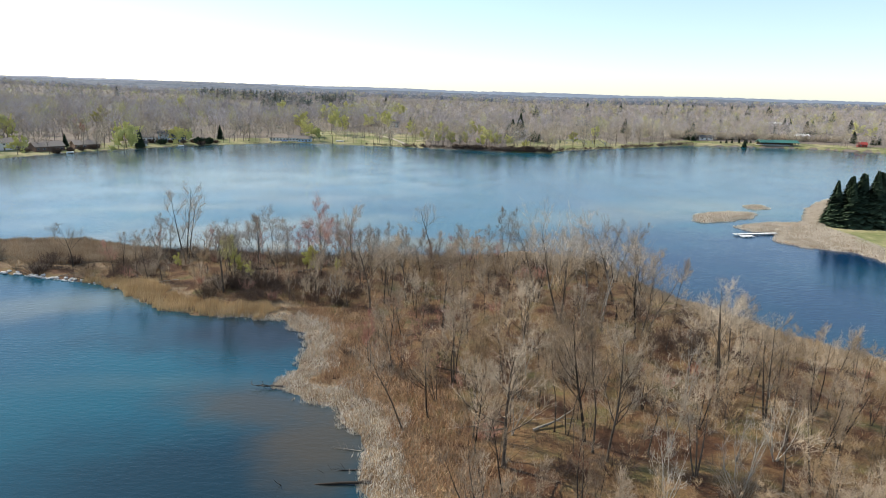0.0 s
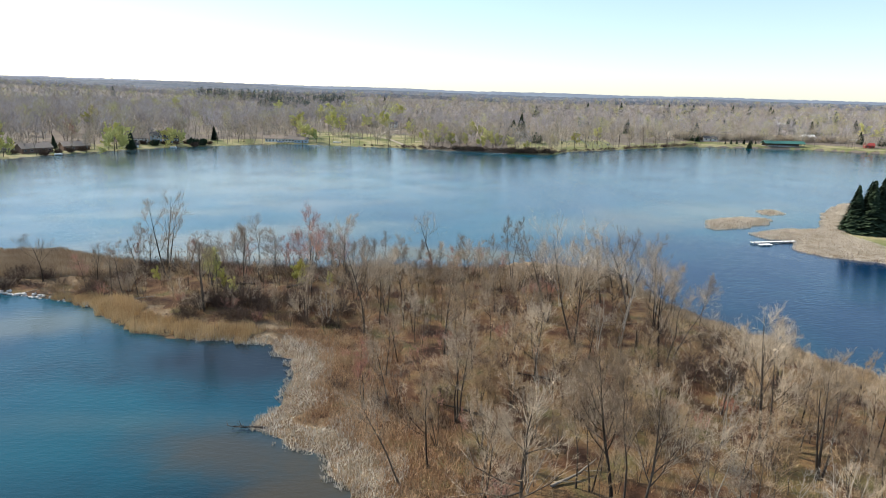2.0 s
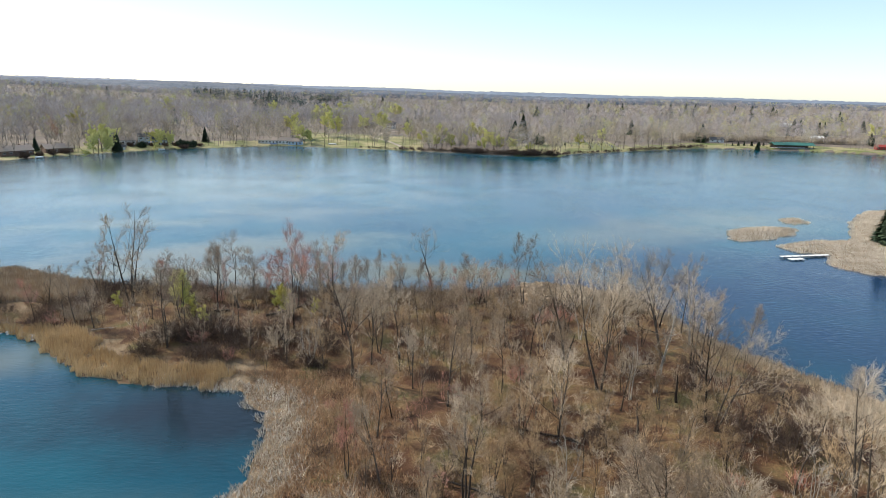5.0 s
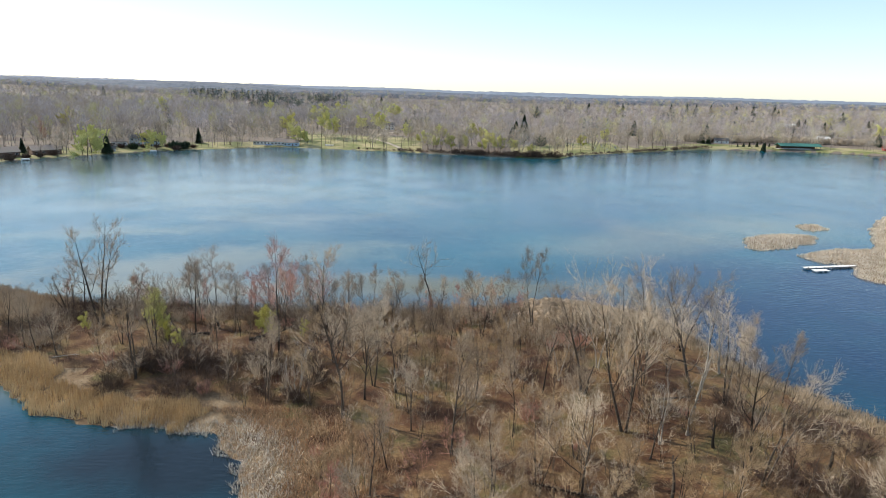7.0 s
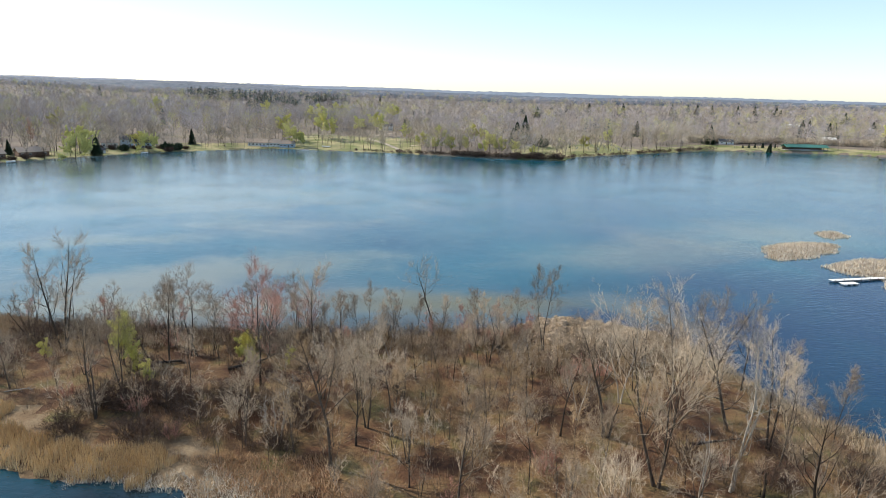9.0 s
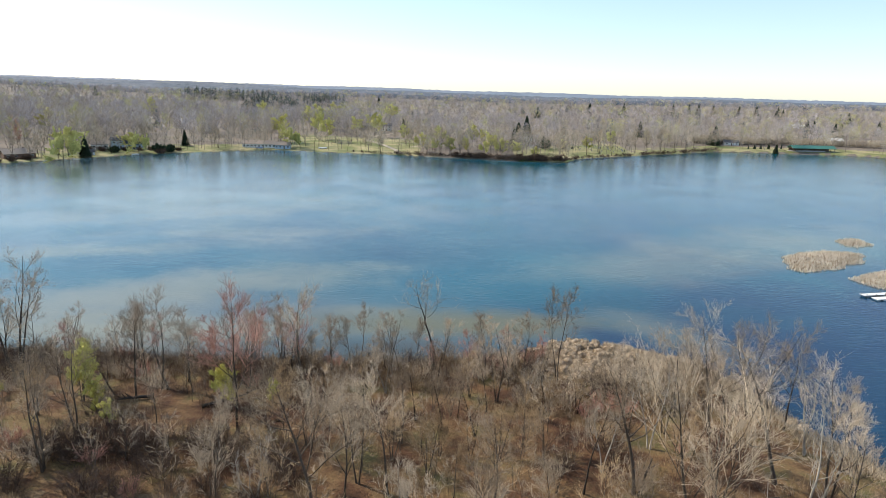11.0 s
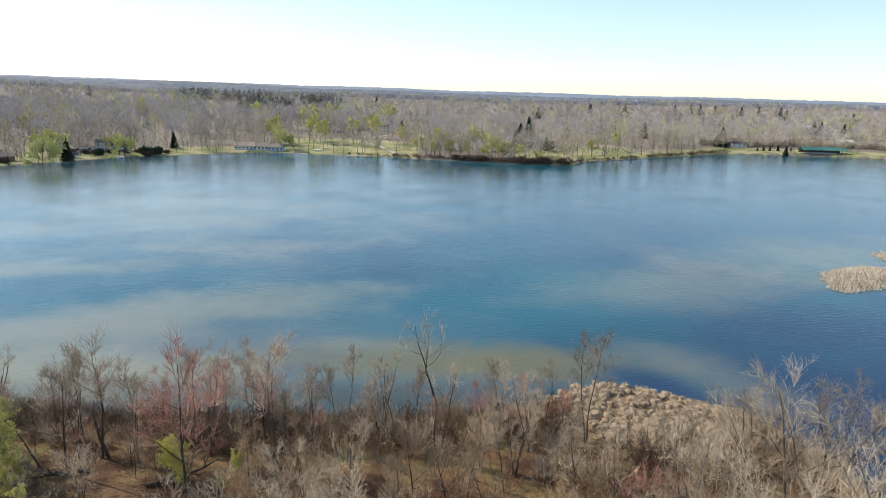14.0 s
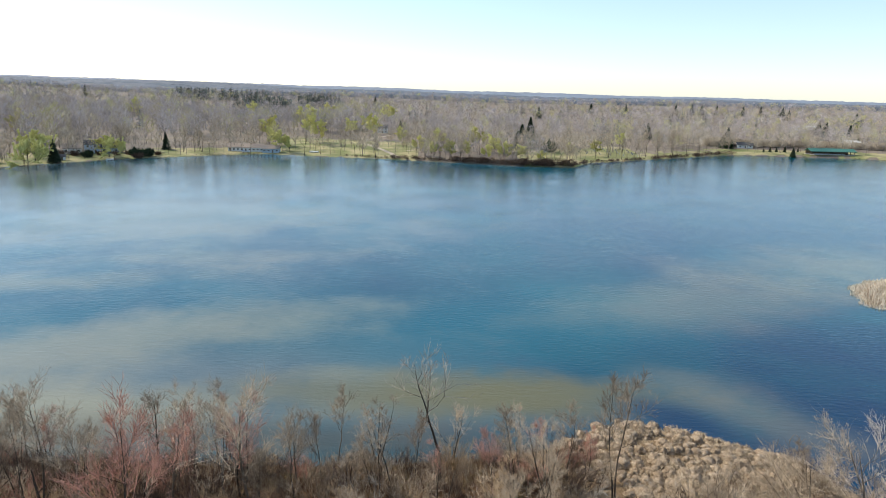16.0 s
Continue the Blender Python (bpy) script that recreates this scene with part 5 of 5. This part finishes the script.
SPRUCE = [conifer_kind(s, 900, sp, M_CONIFER) for s, sp in ((1, 0.30), (2, 0.34), (3, 0.38))]
for x, y, h in ((143, 233, 17), (147, 231, 19), (151, 232, 20), (155, 230, 21), (159, 233, 20), (163, 231, 21), (168, 233, 20), (173, 231, 19), (178, 234, 20), (184, 232, 20), (145, 236, 16), (150, 237, 18), (156, 238, 19), (161, 237, 20), (166, 239, 19)):
    put(SPRUCE, "spruce", x, y, h, "tall dark green spruce in a close row", "conifer", "row of spruces by the lawn")
for x, y, h in ((-220.6, 452, 13.5), (-190, 527, 11.5), (58, 602, 19), (64, 610, 18), (69, 636, 23), (54, 596, 14), (76, 580, 10), (73, 584, 9), (-44, 702, 13), (-40, 706, 12), (285, 623, 9), (250, 660, 8), (243, 662, 12), (408, 650, 9), (420, 640, 10), (428, 645, 9), (412, 660, 12), (-262, 432, 9), (301, 1434, 21), (500, 1500, 21), (535, 1500, 21), (556, 1500, 21), (589, 1500, 21), (646, 1500, 21), (684, 1500, 21), (732, 1500, 21), (639, 1300, 20), (449, 873, 17), (444, 849, 17), (431, 784, 17), (439, 787, 17), (728, 1241, 19), (534, 866, 17), (256, 683, 16), (196, 725, 16), (-147, 1465, 21), (-775, 1500, 21), (148, 1126, 19), (391, 1500, 21)):
    put(SPRUCE, "conifer", x, y, h, "dark conifer on the far shore", "conifer", "conifers of the far shore")
for x, y, h in ((270, 642, 3.2), (276, 643, 4.5), (282, 644, 4), (289, 644, 5), (297, 645, 4.5), (302, 647, 3.5), (92, 580, 3.5), (100, 584, 3)):
    put(SPRUCE, "clipped_evergreen", x, y, h, "small dark evergreen on mown grass", "shrub", "small evergreens on the lawns")

HEDGE = shrub_mesh(76, 2.2, 60, 16, M_BUSH, r=0.05, wide=0.7)
for x, y, s in ((-250, 402, 1.4), (-254, 409, 1.2), (-247, 412, 1.3), (-244, 420, 1.3), (-241, 428, 1.4), (-225, 480, 1.4), (-220, 484, 1.3), (-214, 488, 1.2), (-233, 477, 1.5), (-229, 470, 1.4), (-266, 396, 1.5), (-206, 492, 1.2), (-200, 496, 1.3), (-150, 548, 1.1), (-184, 500, 1.2), (-190, 486, 1.6)):
    ob = new("shrub", HEDGE)
    ob.matrix_world = pose(x, y, height_at(x, y) - 0.05, 0, 0, x * 37) @ Matrix.Diagonal((s * 1.5, s * 1.5, s, 1))
    tagged(ob, "dark garden shrub beside lakeshore houses", "shrub", "garden shrubs")

EVERGREEN = shrub_mesh(77, 2.2, 70, 26, M_CONIFER, r=0.07, wide=0.8)
for x, y, s in ((-193, 490, 2.6), (-187, 494, 2.3), (76, 579, 3.4), (-216, 478, 2.0), (245, 660, 2.6)):
    ob = new("evergreen_bush", EVERGREEN)
    ob.matrix_world = pose(x, y, height_at(x, y) - 0.05, 0, 0, x * 37) @ Matrix.Diagonal((s, s, s, 1))
    tagged(ob, "broad dark evergreen bush on the far lawn", "shrub", "broad evergreens of the far shore")

# low brush along the far bank
rs = np.random.RandomState(17)
bx, by, bh = [], [], []
for (ax, ay), (cx_, cy_), n, hh in (((-70, 525), (-44, 522), 25, 1.0), ((-44, 522), (2, 511), 60, 1.6), ((2, 511), (46, 501), 90, 2.4), ((46, 501), (79, 501), 90, 3.0), ((79, 501), (95, 530), 30, 1.4), ((95, 529), (152, 569), 60, 1.3), ((152, 569), (240, 628), 90, 1.8), ((-262, 367), (-195, 481), 70, 0.6), ((-195, 481), (-126, 533), 50, 0.6), ((294, 628), (404, 597), 50, 0.8)):
    u = rs.rand(n)
    bx.append(ax + (cx_ - ax) * u + rs.randn(n) * 0.9)
    by.append(ay + (cy_ - ay) * u + rs.rand(n) * 3.0 + 0.4)
    bh.append(hh * (0.5 + rs.rand(n)))
bx, by, bh = np.concatenate(bx), np.concatenate(by), np.concatenate(bh)
bz = np.maximum(ground_height(bx, by)[0], 0.0)
wood("shore_brush", [low_tree(s, 60, 0.5, 0.8, 0.05, 0.3, 0.03, 0.03) for s in (41, 42)], bx, by, bz, bh, M_BUSH, "dark tangled brush and driftwood along the far bank", "brush", 5, 1.3)
u = rs.rand(420)
bx = np.interp(u, [0, 0.3, 0.6, 1], [232, 262, 310, 400])
wood("shore_brush", [low_tree(s, 50, 0.4, 0.6, 0.1, 0.4, 0.03, 0.02) for s in (43, 44)], bx, np.interp(bx, [232, 294, 348, 400], [668, 668, 668, 655]) + rs.rand(420) * 12, ground_height(bx, np.interp(bx, [232, 294, 348, 400], [668, 668, 668, 655]) + 6)[0], 3 + 4 * rs.rand(420), M_FARTAN, "tan bare thicket behind the park lawn", "brush", 6, 1.0)

# ---- drift logs and snags of the near shore ----


def limb_mesh(seed, length, r, forks, mat, lift=0.0):
    rg = random.Random(seed)
    V, F = [], []
    st = sweep(rg, Vector((0, 0, 0)), Vector((1, 0, 0.05)), length, 9, 0.08, lift)
    tube(V, F, st, [r * (1 - 0.085 * i) for i in range(10)], 8)
    for _ in range(forks):
        p, d = along(st, rg.uniform(0.35, 0.97))
        br = sweep(rg, p, (aside(d, rg.uniform(30, 65), rg) + Vector((0, 0, 0.35))).normalized(), length * rg.uniform(0.14, 0.34), 4, 0.13, 0.03)
        rr = r * rg.uniform(0.22, 0.4)
        tube(V, F, br, [rr, rr * 0.8, rr * 0.6, rr * 0.4, rr * 0.15], 5)
        for _ in range(2):
            q, dq = along(br, rg.uniform(0.4, 0.95))
            spike(V, F, q, q + aside(dq, 40, rg) * length * rg.uniform(0.05, 0.12), rr * 0.4)
    return mesh_of("log", V, F, mat)


for nm, x, y, z, turn, seed, ln, r, forks, mat, label in (
        ("fallen_branch", -24.2, 89.2, 0.25, 188, 1, 5.2, 0.14, 8, M_DARKBARK, "dark fallen branch reaching into the cove"),
        ("fallen_branch", -24.0, 88.2, 0.25, 150, 2, 3.6, 0.09, 7, M_PALEBARK, "pale forked branch at the water's edge"),
        ("fallen_log", -8.2, 65.3, 0.3, 178, 3, 10.5, 0.20, 5, M_BARK, "long grey log lying out into the water"),
        ("fallen_branch", -10.2, 72.2, 0.2, 170, 4, 4.0, 0.08, 9, M_PALEBARK, "bleached forked branch in the shallows"),
        ("fallen_branch", -9.6, 68.0, 0.2, 190, 5, 4.5, 0.09, 9, M_BARK, "grey branch in the shallow water"),
        ("fallen_log", 30, 128, 1.6, 20, 6, 8, 0.24, 3, M_BARK, "mossy fallen trunk on leaf litter"),
        ("fallen_log", 6, 92, 1.7, 160, 7, 9, 0.22, 3, M_BARK, "fallen trunk on brown leaves"),
        ("fallen_log", -36, 147, 1.3, 10, 8, 8, 0.28, 4, M_DARKBARK, "dark fallen trunk below bare trees"),
        ("fallen_log", -44, 150, 1.2, 200, 9, 6, 0.3, 5, M_DARKBARK, "dark heap of fallen limbs"),
        ("fallen_log", -25, 144, 1.4, -15, 10, 7, 0.2, 3, M_BARK, "grey fallen trunk beside a budding tree"),
        ("fallen_log", 12, 75, 1.7, 30, 11, 8, 0.2, 2, M_PALEBARK, "pale fallen trunk on dry grass"),
        ("fallen_log", 17, 104, 1.7, 150, 12, 10, 0.22, 4, M_BARK, "fallen trunk across the undergrowth"),
        ("fallen_branch", -16, 110, 0.9, 60, 13, 4, 0.08, 6, M_DARKBARK, "dark branch lying on rust-brown grass")):
    ob = new(nm, limb_mesh(seed, ln, r, forks, mat))
    ob.matrix_world = pose(x, y, max(height_at(x, y), 0.0) + r * 0.6, 0, 0, turn)
    tagged(ob, label, "log")
for x, y, h, lean in ((-43.2, 153, 6.5, -12), (24, 104, 5, 8), (46, 112, 6, 6), (33, 115, 4.5, -20), (19.5, 129, 5, 14)):
    ob = new("tree_stump", limb_mesh(int(x * 7) % 97, h, 0.24, 2, M_DARKBARK))
    ob.matrix_world = pose(x, y, height_at(x, y) - 0.2, 0, -88 + lean, 0)
    tagged(ob, "broken dead snag standing among the trees", "snag")


def stone_mesh(seed):
    rg = random.Random(seed)
    bm = bmesh.new()
    bmesh.ops.create_icosphere(bm, subdivisions=1, radius=0.5)
    for v in bm.verts:
        v.co *= rg.uniform(0.75, 1.2)
        v.co.z *= 0.6
    me = bpy.data.meshes.new("shore_stone")
    bm.to_mesh(me)
    bm.free()
    me.materials.append(M_STONE)
    return me


STONES = [stone_mesh(s) for s in (1, 2, 3)]
rg = random.Random(19)
for i in range(70):
    u = rg.random()
    x = -112 + 38 * u
    y = float(np.interp(x, [-130, -106, -86, -75.6, -66.4], [147, 144, 139, 136, 128])) + rg.uniform(-0.3, 1.1)
    ob = new("shore_stone", STONES[i % 3])
    s = rg.uniform(0.5, 1.3)
    ob.matrix_world = pose(x, y, max(height_at(x, y), 0.0) + 0.05 * s, rg.uniform(-12, 12), 0, rg.uniform(0, 360)) @ Matrix.Diagonal((s, s, s, 1))
    tagged(ob, "rough pale grey stone at the water line", "stone", "stones along the bay")
for i, (x, y, turn) in enumerate(((-100, 143.6, 160), (-92, 141.8, 20), (-84, 140.4, 200), (-78, 138.6, 150), (-70, 134, 330), (-66, 139, 15))):
    ob = new("fallen_branch", limb_mesh(60 + i, 4.5, 0.1, 6, M_PALEBARK if i % 2 else M_DARKBARK))
    ob.matrix_world = pose(x, y, max(height_at(x, y), 0.0) + 0.06, 0, 0, turn)
    tagged(ob, "driftwood branch lying on the bay bank", "log")
